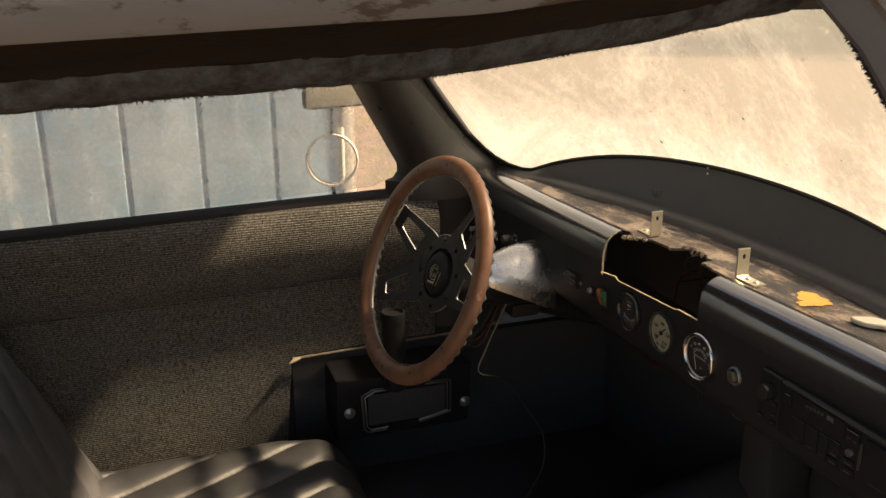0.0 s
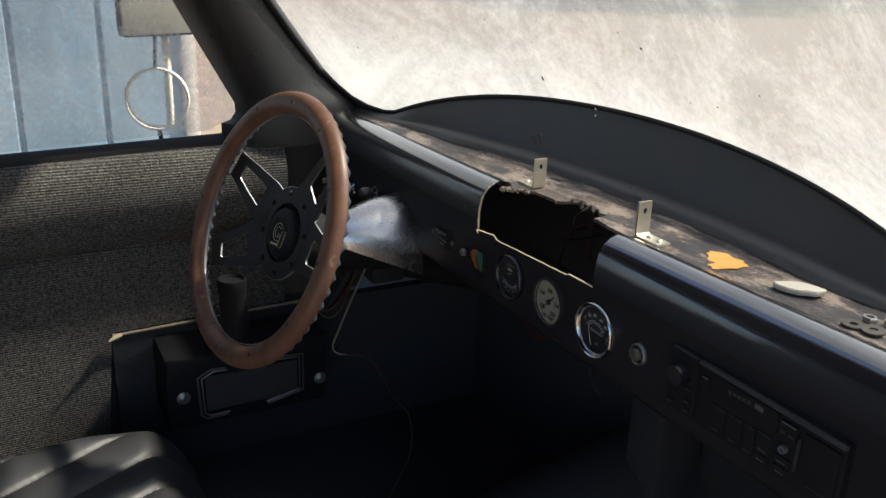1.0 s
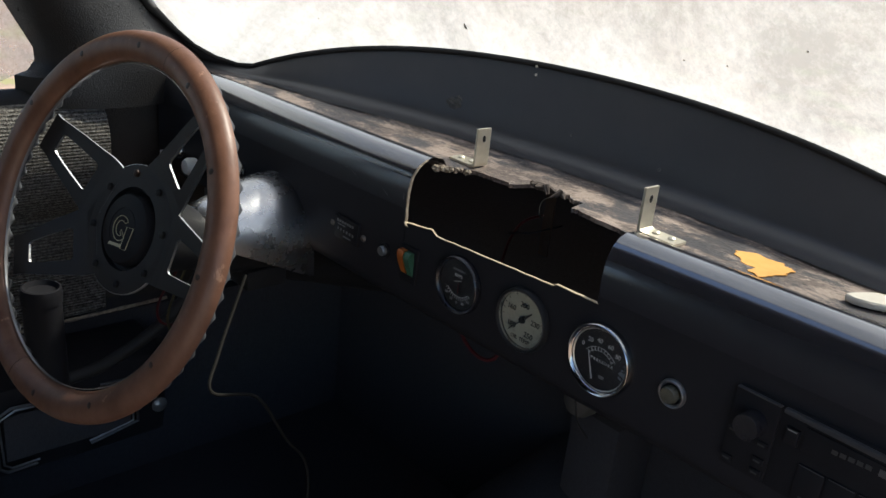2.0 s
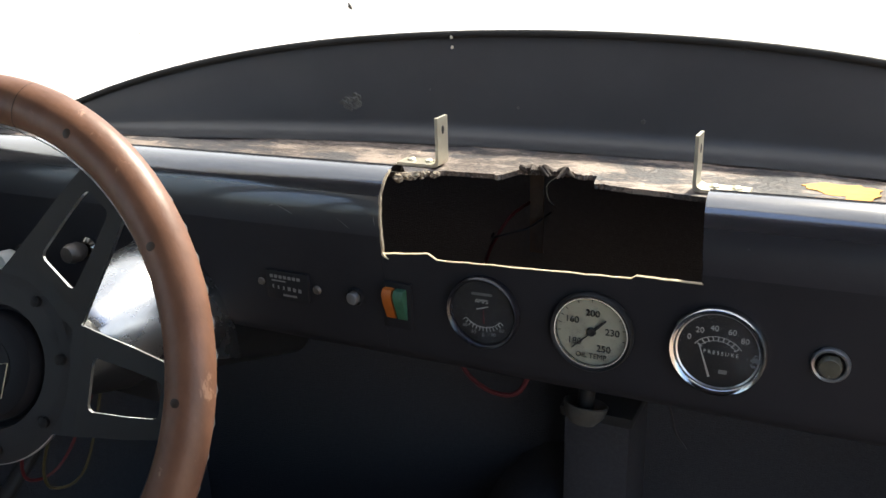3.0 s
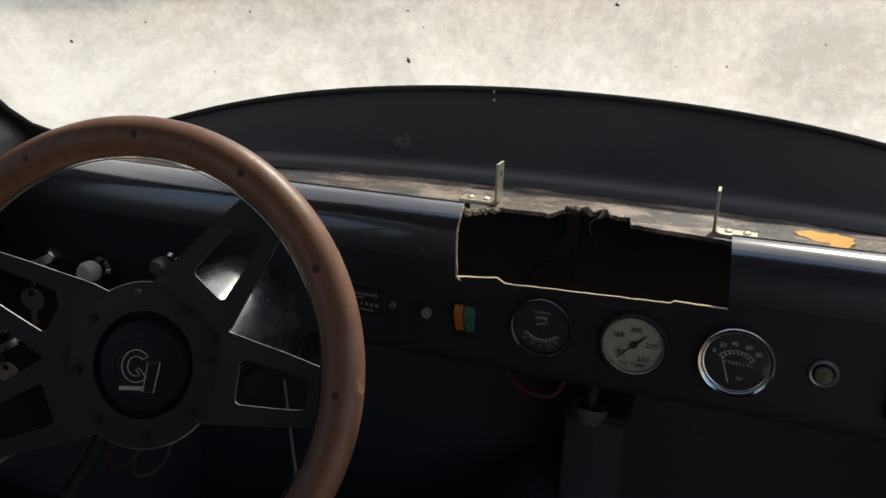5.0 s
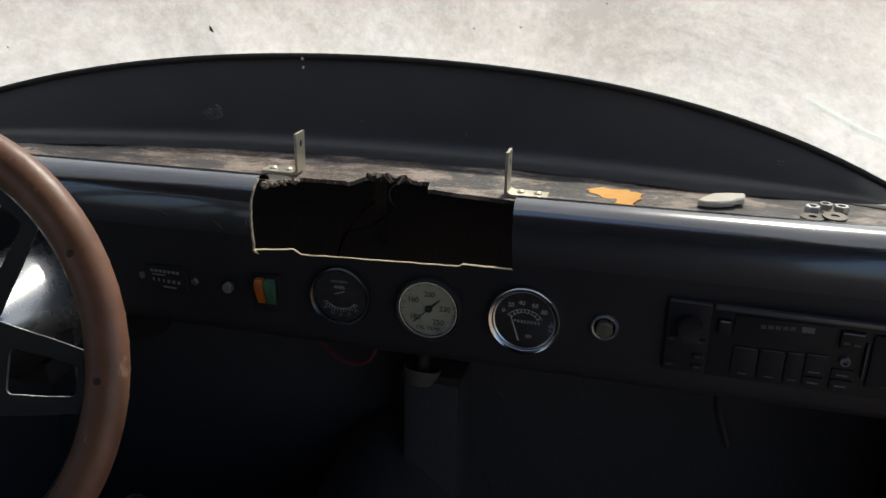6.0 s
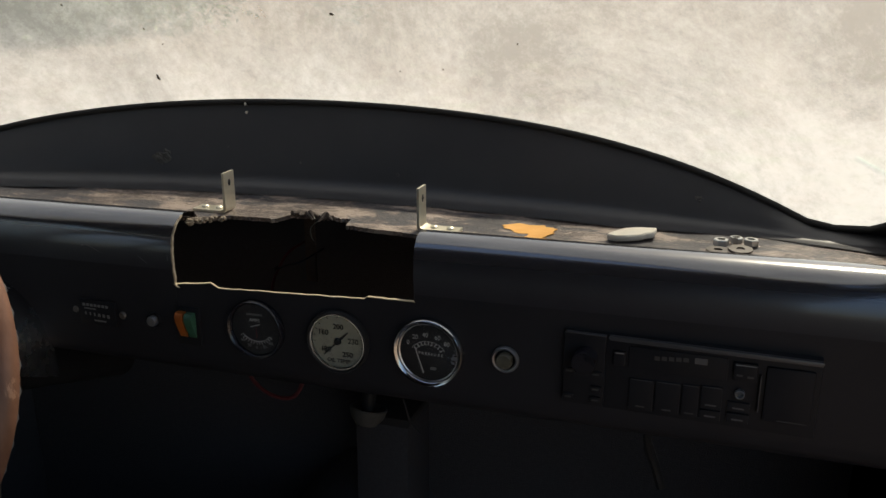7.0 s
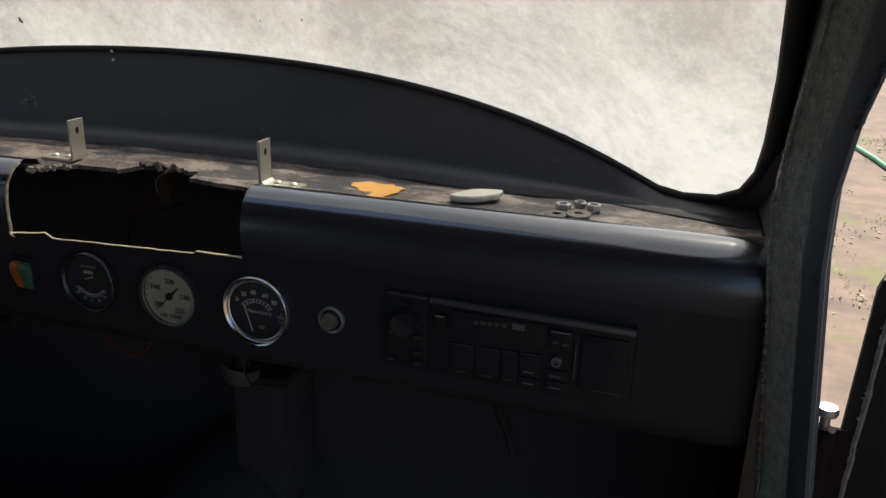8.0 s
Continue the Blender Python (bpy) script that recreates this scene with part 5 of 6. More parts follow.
part("body", box(-0.7005, -0.5165, yr_ - 0.005, yr_ + 0.09, 0.8365, 0.8985, 0.002), gloss_plastic, radio)
part("top_lip", box(-0.6665, -0.5165, yr_ - 0.0088, yr_ - 0.004, 0.8945, 0.8984, 0.0016), radio_highlight, radio, "upper lip lightened for its highlight")
knob_plate = part("knob_plate", box(-0.7005, -0.6685, yr_ - 0.0075, yr_ - 0.003, 0.8380, 0.8975, 0.0012), gloss_plastic, radio)
part("plate_edge", box(-0.7003, -0.6687, yr_ - 0.0079, yr_ - 0.004, 0.8966, 0.8976, 0.0004), radio_highlight, knob_plate, "plate edge lightened for its highlight")
part("volume_knob", lathe([(0.0098, 0.0), (0.0096, 0.010), (0.0088, 0.0125), (0.0, 0.0128)], (-0.6835, yr_ - 0.007, 0.8775), (0, -1, 0), 32), bezel_black, knob_plate, "round black knob")
display = part("display", box(-0.651, -0.580, yr_ - 0.0062, yr_ - 0.004, 0.8735, 0.8915, 0.0008), gloss_plastic, radio)
part("screen_patch", slab([(-0.0045, -0.0024), (0.0045, -0.0024), (0.0045, 0.0024), (-0.0045, 0.0024)], 0.0002, face_pose(-0.5990, yr_ - 0.0066, 0.8865)), print_faint, display, "small grey display window", smooth=False)
for k in range(5):
    radio_bar(-0.6305 + 0.0052 * k, 0.8845 + 0.0004 * k, 0.0019, 0.0016, print_dim, display, 0.0066)
eject = part("eject_button", box(-0.6625, -0.6535, yr_ - 0.0078, yr_ - 0.004, 0.8745, 0.8865, 0.001), gloss_plastic, radio)
# bar along the top edge stands in for the button's highlight
radio_bar(-0.6580, 0.8852, 0.0032, 0.0005, print_mid, eject, 0.0081)
for x0, x1, z0, z1 in ((-0.6495, -0.6315, 0.8400, 0.8655), (-0.6300, -0.6120, 0.8402, 0.8660), (-0.6105, -0.5985, 0.8404, 0.8665), (-0.5970, -0.5820, 0.8495, 0.8675), (-0.5780, -0.5620, 0.8500, 0.8580), (-0.5970, -0.5820, 0.8404, 0.8482), (-0.5780, -0.5620, 0.8408, 0.8488)):
    key = part("button", box(x0, x1, yr_ - 0.0064, yr_ - 0.004, z0, z1, 0.0008), gloss_plastic, radio)
    part("upper_edge", box(x0 + 0.0006, x1 - 0.0006, yr_ - 0.0067, yr_ - 0.0052, z1 - 0.0009, z1 - 0.0002, 0.0002), radio_highlight if z1 > 0.86 else gloss_plastic, key)
    radio_bar((x0 + x1) / 2, z0 + 0.0030, 0.0040 if x0 > -0.598 else 0.0034, 0.0006, print_faint if x0 > -0.598 else print_dim, key)
for x, z in ((-0.6955, 0.8660), (-0.6745, 0.8655), (-0.6745, 0.8530), (-0.6745, 0.8440), (-0.6955, 0.8440)):
    small = part("small_button", box(x - 0.0042, x + 0.0042, yr_ - 0.0092, yr_ - 0.006, z - 0.0024, z + 0.0024, 0.001), gloss_plastic, knob_plate)
    radio_bar(x, z, 0.0024, 0.0007, print_dim, small, 0.0095)
part("round_button", lathe([(0.0036, 0.0), (0.0036, 0.0034), (0.0030, 0.0038), (0.0024, 0.0034), (0.0022, 0.0005), (0.0, 0.0005)], (-0.5700, yr_ - 0.005, 0.8650), (0, -1, 0), 20), radio_ring, radio, "small grey ring socket")
select = part("select_button", box(-0.5760, -0.5595, yr_ - 0.0080, yr_ - 0.004, 0.8755, 0.8900, 0.001), gloss_plastic, radio)
# the first bar paints the glint on this button's upper edge
radio_bar(-0.5678, 0.8884, 0.0072, 0.0004, print_mid, select, 0.0083)
radio_bar(-0.5716, 0.8803, 0.0022, 0.0008, print_dim, select, 0.0083)
radio_bar(-0.5640, 0.8797, 0.0022, 0.0008, print_dim, select, 0.0083)
cover = part("slot_cover", box(-0.5535, -0.5205, yr_ - 0.0072, yr_ - 0.004, 0.8460, 0.8895, 0.0018), gloss_plastic, radio, "smoked black cover")
radio_bar(-0.5330, 0.8482, 0.0100, 0.0004, print_dim, cover, 0.0075)
part("cover_edge", box(-0.5572, -0.5564, yr_ - 0.0085, yr_ - 0.004, 0.8530, 0.8820, 0.0003), radio_highlight, radio)

# ---- brackets and loose things on the board ----
BOARD_Z = 0.9440


def angle_bracket(sign):
    """An L of plated strip: a foot lying on the board and an upright with an oblong hole."""
    bm = bmesh.new()
    w, th, h, foot = 0.0175, 0.0024, 0.0385, 0.0365
    sec_ = [(foot, 0), (0.006, 0), (0.002, 0.0008), (0.0002, 0.003), (0, 0.006), (0, h), (th, h), (th, 0.0062), (0.0030, 0.0040), (0.0062, th), (foot, th)]
    pts = [(sign * a, c) for a, c in sec_]
    loft([[Vector((a, y, c)) for a, c in pts] for y in (-w / 2, -w / 2 + 0.0006, w / 2 - 0.0006, w / 2)], closed=True, caps=True, bm=bm)
    return bm


def bracket(x, y, sign, turn):
    g = holder("angle_bracket", (x, y, BOARD_Z))
    g.rotation_euler = (0, 0, radians(turn))
    bpy.context.view_layer.update()
    tagged(g, "zinc plated angle bracket screwed to the board", "bracket", group="angle brackets")
    m = g.matrix_world.copy()
    bm = angle_bracket(sign)
    bm.transform(m)
    strip_ = part("strip", bm, zinc, g)
    for k in (0.013, 0.028):
        bm = lathe([(0.0036, 0.0), (0.0034, 0.0012), (0.0022, 0.0022), (0, 0.0025)], (sign * k, 0.0005, 0.0024), (0, 0, 1), 14)
        bm.transform(m)
        part("screw", bm, zinc, strip_, "cross-head screw")
    bm = bmesh.new()
    for side_ in (-1, 1):
        f = [bm.verts.new((sign * 0.0012 + side_ * 0.00135, 0.0022 * math.cos(a), 0.0285 + 0.0033 * math.sin(a))) for a in steps(0, 2 * math.pi, 16)[:-1]]
        bm.faces.new(f)
    bm.transform(m)
    part("slot_hole", bm, rubber, strip_, "dark oblong hole", smooth=False)


bracket(-1.0365, 0.6810, -1, 0)
bracket(-0.8465, 0.6830, 1, 0)

bm = bmesh.new()
SMEAR = [(-0.026, 0.010), (-0.012, 0.022), (0.004, 0.023), (0.018, 0.018), (0.026, 0.016), (0.025, 0.0), (0.021, -0.008), (0.018, -0.022), (0.009, -0.019), (0.003, -0.010), (-0.006, -0.007), (-0.012, 0.003)]
o = []
for k, (px, py) in enumerate(SMEAR):
    qx, qy = SMEAR[(k + 1) % len(SMEAR)]
    for i in range(8):
        x, y = px + (qx - px) * i / 8, py + (qy - py) * i / 8
        w = 0.0042 * noise.noise(Vector((x * 150, y * 150, 3.1))) + 0.0016 * noise.noise(Vector((x * 700, y * 700, 1.1)))
        o.append((x + w, y + w * 0.8))
slab(o, 0.0006, pose(-0.758, 0.706, BOARD_Z + 0.0004), bm=bm)
patch = part("filler_patch", bm, orange_foam, smooth=False)
tagged(patch, "dried orange filler smear on the worn board", "filler patch")
outline = [(-0.020, -0.009), (-0.0185, -0.004), (-0.012, 0.006), (-0.006, 0.0125), (0.006, 0.0155), (0.0195, 0.0165), (0.0185, 0.003), (0.012, -0.0005), (0.009, -0.006), (-0.001, -0.0105), (-0.012, -0.0125)]
chip = part("plastic_piece", slab(outline, 0.0055, pose(-0.6665, 0.712, BOARD_Z + 0.0064, 2.5, -2, 0), r=0.0012), cream)
tagged(chip, "broken piece of cream plastic lying on the board", "plastic piece")


def hex_nut(x, y, turn, r=0.0063, h=0.0054):
    bm = bmesh.new()
    sides = []
    for rad, z in ((0.0034, 0), (r * 0.93, 0), (r, 0.0009), (r, h - 0.0009), (r * 0.92, h), (0.0034, h), (0.0034, 0)):
        sides.append([Vector((rad * math.cos(a), rad * math.sin(a), z)) for a in steps(0, 2 * math.pi, 12)[:-1]])
    for s_ in sides[1:5]:
        for i, v in enumerate(s_):
            if i % 2:
                v.x *= 0.885
                v.y *= 0.885
    loft(sides, closed=True, bm=bm)
    bm.transform(pose(x, y, BOARD_Z + 0.0008, 0, 0, turn))
    g = part("hex_nut", bm, bright_metal, smooth=False)
    return tagged(g, "shiny steel hex nut lying on the board", "nut", group="loose nuts")


hex_nut(-0.5940, 0.7160, 10)
hex_nut(-0.5705, 0.7235, 35)
hex_nut(-0.5825, 0.7280, 50, 0.0055, 0.005)


washer_metal = mat("tarnished_steel", (0.15, 0.135, 0.12), 0.45, 0.5, second=(0.08, 0.07, 0.06), scale=150)


def washer(x, y, z, tilt):
    bm = lathe([(0.0034, 0.0), (0.0096, 0.0), (0.0098, 0.0006), (0.0096, 0.0014), (0.0034, 0.0014), (0.0034, 0.0)], (0, 0, 0), n=28)
    bm.transform(pose(x, y, z, tilt, 0, 0))
    g = part("washer", bm, washer_metal)
    return tagged(g, "flat steel washer lying on the board", "washer", group="loose washers")


washer(-0.5955, 0.6985, BOARD_Z + 0.0009, 0)
washer(-0.5785, 0.7005, BOARD_Z + 0.0026, 3)

# splintered wood standing up at the back of the hole
rng = random.Random(8)
strap_cloth = mat("brown_strap", (0.075, 0.045, 0.03), 0.95, second=(0.04, 0.026, 0.02), scale=120, bump=0.4)
torn = mat("torn_dark_covering", (0.06, 0.045, 0.038), 0.85, second=(0.14, 0.11, 0.09), scale=120, bump=0.5)
for k in range(11):
    x = -0.955 + rng.uniform(-0.020, 0.020)
    part("splinter", tube([(x, 0.694 + rng.uniform(-0.005, 0.006), 0.9435), (x + rng.uniform(-0.003, 0.008), 0.687, 0.946 + rng.uniform(0, 0.003)), (x + rng.uniform(-0.004, 0.012), 0.680 + rng.uniform(-0.004, 0.006), 0.945 + rng.uniform(-0.003, 0.004))], [0.0026, 0.0024, 0.0008], 6), torn, dashboard, "torn curled covering")
bm = tube(smooth_line([(-0.944, 0.686, 0.944), (-0.950, 0.676, 0.938), (-0.947, 0.670, 0.930), (-0.942, 0.668, 0.926)], 4), 0.0006, 5)
part("hanging_thread", bm, pale_wire, dashboard)
part("strap", box(-0.978, -0.967, 0.715, 0.717, 0.87, 0.943), strap_cloth, dashboard, "brown fabric strap")


def cable(name, label, points, r, material, category="wire"):
    g = part(name, tube(smooth_line(points, 6), r, 7), material)
    return tagged(g, label, category)


cable("red_wire", "thin red wire behind the dashboard hole", [(-1.02, 0.70, 0.803), (-1.012, 0.705, 0.86), (-1.0, 0.70, 0.885), (-0.99, 0.705, 0.902), (-0.986, 0.74, 0.905)], 0.0014, red_plastic)
cable("grey_wire", "thin grey wire behind the dashboard hole", [(-1.012, 0.72, 0.88), (-1.0, 0.692, 0.887), (-0.985, 0.69, 0.893), (-0.972, 0.695, 0.897), (-0.966, 0.73, 0.90)], 0.0010, grey_plastic)
cable("red_wire", "loop of red wire under the dashboard", [(-1.022, 0.66, 0.811), (-1.008, 0.653, 0.786), (-0.984, 0.652, 0.773), (-0.962, 0.655, 0.778), (-0.952, 0.665, 0.812)], 0.0020, red_plastic)
cable("pale_wire", "pale wire hanging from the column to the floor", [(-1.16, 0.50, 0.82), (-1.12, 0.45, 0.765), (-1.10, 0.433, 0.74), (-1.10, 0.48, 0.720), (-1.10, 0.515, 0.66), (-1.10, 0.541, 0.62), (-1.10, 0.543, 0.561), (-1.10, 0.511, 0.497), (-1.105, 0.49, 0.42), (-1.12, 0.47, 0.334)], 0.0016, pale_wire)
cable("yellow_wire", "yellow wire hanging below the steering column", [(-1.28, 0.50, 0.79), (-1.31, 0.49, 0.72), (-1.32, 0.50, 0.685), (-1.30, 0.52, 0.70), (-1.29, 0.55, 0.79)], 0.0014, yellow_plastic)
cable("red_wire", "red wire hanging below the steering column", [(-1.29, 0.50, 0.79), (-1.335, 0.49, 0.72), (-1.347, 0.50, 0.685), (-1.34, 0.53, 0.69), (-1.31, 0.56, 0.77)], 0.0015, red_plastic)

# lamp cup and bolt hanging under the dash
lamp = holder("map_lamp", (-0.953, 0.797, 0.68))
tagged(lamp, "small pale lamp cup low behind the dashboard", "lamp")
part("cup", lathe([(0.0, -0.016), (0.012, -0.013), (0.019, -0.004), (0.0215, 0.006), (0.020, 0.007), (0.016, 0.0)], (-0.953, 0.797, 0.688), (0.1, 0.25, 1), 28), mat("aged_lamp_cup", (0.10, 0.095, 0.085), 0.5, second=(0.05, 0.047, 0.044), scale=90), lamp, "pale plastic cup")
part("stem", tube([(-0.953, 0.797, 0.69), (-0.95, 0.805, 0.74), (-0.95, 0.80, 0.803)], 0.008, 10), dark_metal, lamp)
duct = holder("heater_duct", (-0.948, 0.83, 0.5))
tagged(duct, "dark grey upright duct under the middle of the dashboard", "duct")
part("body", box(-0.985, -0.915, 0.825, 0.905, 0.36, 0.665, 0.012), dark_carpet, duct)
part("collar", box(-0.987, -0.913, 0.822, 0.907, 0.660, 0.672, 0.004), rubber, duct)
tab = part("hanging_tab", tube(smooth_line([(-0.645, 0.70, 0.812), (-0.642, 0.735, 0.745), (-0.634, 0.745, 0.715), (-0.626, 0.743, 0.692)], 5), [0.004] * 6 + [0.005] * 5 + [0.0045] * 5, 8), rubber)
tagged(tab, "small grey lever tab under the dashboard", "lever")
cable("drain_rod", "thin metal rod under the dashboard", [(-0.865, 0.63, 0.811), (-0.845, 0.628, 0.808), (-0.838, 0.630, 0.785), (-0.832, 0.64, 0.768)], 0.0009, dark_metal, "rod")

# ---- knobs, keys and switches left of the column ----
def pull_knob(name, label, x, z, length, stem_mat, knob_mat, r):
    g = holder(name, (x, dash_y(x), z))
    tagged(g, label, "knob")
    y = dash_y(x)
    part("collar", lathe([(r * 1.15, 0), (r * 1.15, 0.003), (r * 0.85, 0.006), (r * 0.6, 0.006)], (x, y, z), (0, -1, 0), 20), chrome, g)
    part("stem", lathe([(r * 0.45, 0.0), (r * 0.45, length)], (x, y, z), (0, -1, 0.05), 14), stem_mat, g)
    part("knob", lathe([(r * 0.6, length - 0.004), (r, length + 0.002), (r * 1.05, length + 0.010), (r * 0.8, length + 0.015), (0, length + 0.016)], (x, y, z), (0, -1, 0.05), 22), knob_mat, g)
    return g


pull_knob("pull_knob", "white pull knob on a chrome stem", -1.4225, 0.8470, 0.013, chrome, white_knob, 0.0105)
pull_knob("choke_knob", "chrome and red pull knob on the dashboard", -1.338, 0.866, 0.012, chrome, worn_screw, 0.0085)
olive_knob = mat("aged_olive_plastic", (0.30, 0.30, 0.20), 0.5, second=(0.2, 0.2, 0.13), scale=60)
pull_knob("lever_knob", "small aged cream pull knob low on the dashboard", -1.560, 0.752, 0.026, olive_knob, olive_knob, 0.0070)


def ignition(name, label, x, z, hang, tag_mat):
    """A lock in the dash with a ring through it, from which a round-headed key hangs."""
    y = dash_y(x)
    g = holder(name, (x, y, z))
    tagged(g, label, "ignition switch")
    part("barrel", lathe([(0.0105, 0), (0.0105, 0.006), (0.0085, 0.011), (0.0080, 0.013), (0, 0.013)], (x, y, z), (0, -1, 0), 22), chrome, g)
    part("key", box(x - 0.001, x + 0.001, y - 0.030, y - 0.012, z - 0.005, z + 0.004, 0.0006), bright_metal, g)
    kx, ky, kz = hang
    part("key_ring", tube([(x, y - 0.027, z), ((x + kx) / 2 - 0.003, y - 0.028, (z + kz) / 2 + 0.006), (kx, ky - 0.001, kz + 0.007), ((x + kx) / 2 + 0.003, y - 0.027, (z + kz) / 2 + 0.004), (x, y - 0.026, z - 0.002)], 0.0009, 6), chrome, g)
    bow = [(0.0125 * math.cos(a), 0.0120 * math.sin(a)) for a in steps(radians(-75), radians(255), 26)]
    outline = bow + [(-0.0032, -0.028), (-0.0012, -0.031), (0.0018, -0.029), (0.0032, -0.024)]
    tag = part("hanging_key", slab(outline, 0.0018, face_pose(kx, ky, kz, turn=12)), tag_mat, g, "round-headed hanging key", smooth=False)
    part("eye", lathe([(0.0, 0.0013), (0.0028, 0.0013), (0.0030, 0.0)], (kx, ky - 0.0002, kz + 0.0065), (0.2, -1, 0), 14), rubber, tag, "dark hole")
    return g


ignition("ignition_switch", "ignition switch with a ring and a hanging key", -1.482, 0.850, (-1.487, 0.560, 0.8115), old_brass)
ignition("second_lock", "lower lock with a ring and a pale round-headed key", -1.540, 0.746, (-1.535, 0.560, 0.7185), pink_cream)

# black lever beside the driver's door
lever = holder("hand_lever", (-1.417, 0.40, 0.575))
tagged(lever, "thick black lever with a rounded cap", "lever")
part("shaft", tube([(-1.417, 0.392, 0.575), (-1.417, 0.391, 0.59), (-1.417, 0.389, 0.65), (-1.417, 0.388, 0.715)], [0.018, 0.0215, 0.022, 0.021], 20), gloss_plastic, lever)
part("arm", tube(smooth_line([(-1.417, 0.40, 0.60), (-1.415, 0.47, 0.615), (-1.41, 0.56, 0.68), (-1.405, 0.62, 0.812)], 5), 0.008, 10), dark_metal, lever)
part("cap", lathe([(0.0222, -0.012), (0.0228, 0.0), (0.0215, 0.006), (0.0195, 0.0065), (0.017, 0.001), (0, 0.0)], (-1.417, 0.388, 0.722), (0, 0.02, 1), 26), gloss_plastic, lever, "black cap")

# speaker pod low in the footwell
sp = holder("speaker_box", (-1.50, 0.42, 0.45))
tagged(sp, "black speaker box with silver corner trims", "speaker")
bm = box(-1.562, -1.452, 0.285, 0.556, 0.45, 0.586, 0.008)
for v in bm.verts:
    if v.co.z < 0.5:
        v.co.x -= 0.02 * (0.5 - v.co.z) / 0.05
part("box", bm, gloss_plastic, sp)
trim_grey = mat("dull_silver_trim", (0.11, 0.11, 0.115), 0.45, 0.4, second=(0.07, 0.07, 0.072), scale=80)
grille = part("grille", box(-1.4535, -1.4500, 0.345, 0.500, 0.487, 0.550, 0.001), dark_carpet, sp, "black cloth grille")
for pts in ([(0.378, 0.560), (0.354, 0.561), (0.333, 0.550), (0.336, 0.480), (0.345, 0.473), (0.380, 0.474)], [(0.462, 0.561), (0.510, 0.558), (0.510, 0.491), (0.447, 0.478)]):
    part("corner_trim", tube([Vector((-1.4505, y, z)) for y, z in pts], 0.0022, 6), trim_grey, grille, "silver grey trim line")
    part("corner_trim", tube([Vector((-1.4505, 0.42 + (y - 0.42) * 0.93, 0.519 + (z - 0.519) * 0.9)) for y, z in pts], 0.0014, 6), satin_metal, grille, "silver grey trim line")
for y, z in ((0.309, 0.519), (0.541, 0.505)):
    part("screw", lathe([(0.011, 0.0), (0.0105, 0.002), (0.006, 0.0035), (0.004, 0.005), (0, 0.0055)], (-1.452, y, z), (1, 0, 0), 20), satin_metal, sp, "round screw and washer")

# ---- outside mirror ----
mirror_back = mat("olive_mirror_back", (0.2, 0.19, 0.15), 0.6, second=(0.14, 0.13, 0.1), scale=30)
mir = holder("door_mirror", (-1.66, 0.40, 0.89))
tagged(mir, "outside door mirror with a round lower glass", "mirror")
part("post", tube([(-1.645, 0.352, 0.878), (-1.700, 0.349, 0.885), (-1.706, 0.348, 0.903)], 0.004, 8), grey_plastic, mir, "thin grey arm")
part("post", tube([(-1.706, 0.349, 1.008), (-1.706, 0.352, 1.065)], 0.003, 8), grey_plastic, mir, "thin grey arm")
part("foot", lathe([(0.02, 0), (0.018, 0.004), (0.008, 0.008)], (-1.645, 0.352, 0.875), (0, 0, 1), 18), grey_plastic, mir)
mm = Matrix.Translation((-1.705, 0.348, 0.955)) @ basis((0.95, -0.28, 0.08))
bm = lathe([(0.0485, -0.002), (0.0500, -0.004), (0.0535, 0.002), (0.0525, 0.005), (0.0495, 0.005), (0.0485, 0.002)], n=40)
bm.transform(mm)
part("round_shell", bm, cream, mir, "cream rim of the round mirror")
bm = lathe([(0.0487, 0.0022), (0.03, 0.0032), (0, 0.0036)], n=40)
bm.transform(mm)
part("round_glass", bm, clear_lens, mir, "clear round glass")
bm = lathe([(0.0500, -0.030), (0.0520, -0.026), (0.0500, -0.022), (0.0480, -0.026), (0.0500, -0.030)], n=40)
bm.transform(mm)
part("back_rim", bm, cream, mir, "pale back rim of the round mirror")
part("stem", tube([(-1.722, 0.372, 0.905), (-1.722, 0.372, 1.065)], 0.0065, 10), cream, mir, "cream upright stem")
bm = box(-0.072, 0.072, -0.052, 0.052, -0.012, 0.004, 0.012)
bm.transform(Matrix.Translation((-1.703, 0.364, 1.112)) @ Euler((radians(90), 0, radians(103))).to_matrix().to_4x4())
part("square_shell", bm, grey_plastic, mir)
bm = box(-0.068, 0.068, -0.048, 0.048, 0.0035, 0.0052, 0.0008)
bm.transform(Matrix.Translation((-1.703, 0.364, 1.112)) @ Euler((radians(90), 0, radians(103))).to_matrix().to_4x4())
part("square_glass", bm, mirror_back, mir, "dull olive mirror back")

# ---- open passenger door, hinge and yard ----
pd = holder("door_2", (-0.37, 0.61, 0.36))
tagged(pd, "open passenger door with dark worn trim", "door", kind="structure")
dmx = Matrix(((1, 0, 0.037, -0.367 - 0.037 * 0.95), (0, 1, 0, 0.648), (0, 0, 1, 0), (0, 0, 0, 1))) @ Euler((0, 0, radians(-20))).to_matrix().to_4x4()
part("door_shell", box(0.0, 0.85, -0.03, 0.03, 0.34, 0.957, 0.012, dmx), rubber, pd, "black trimmed inner face")
part("edge_welt", tube([dmx @ Vector((0.013 + 0.001 * noise.noise(Vector((z * 60, 0, 3))), -0.0305, z)) for z in steps(0.36, 0.935, 60)], [0.0018 + 0.0007 * noise.noise(Vector((k * 0.9, 4, 0))) for k in range(61)], 6), felt, pd, "frayed grey welt")
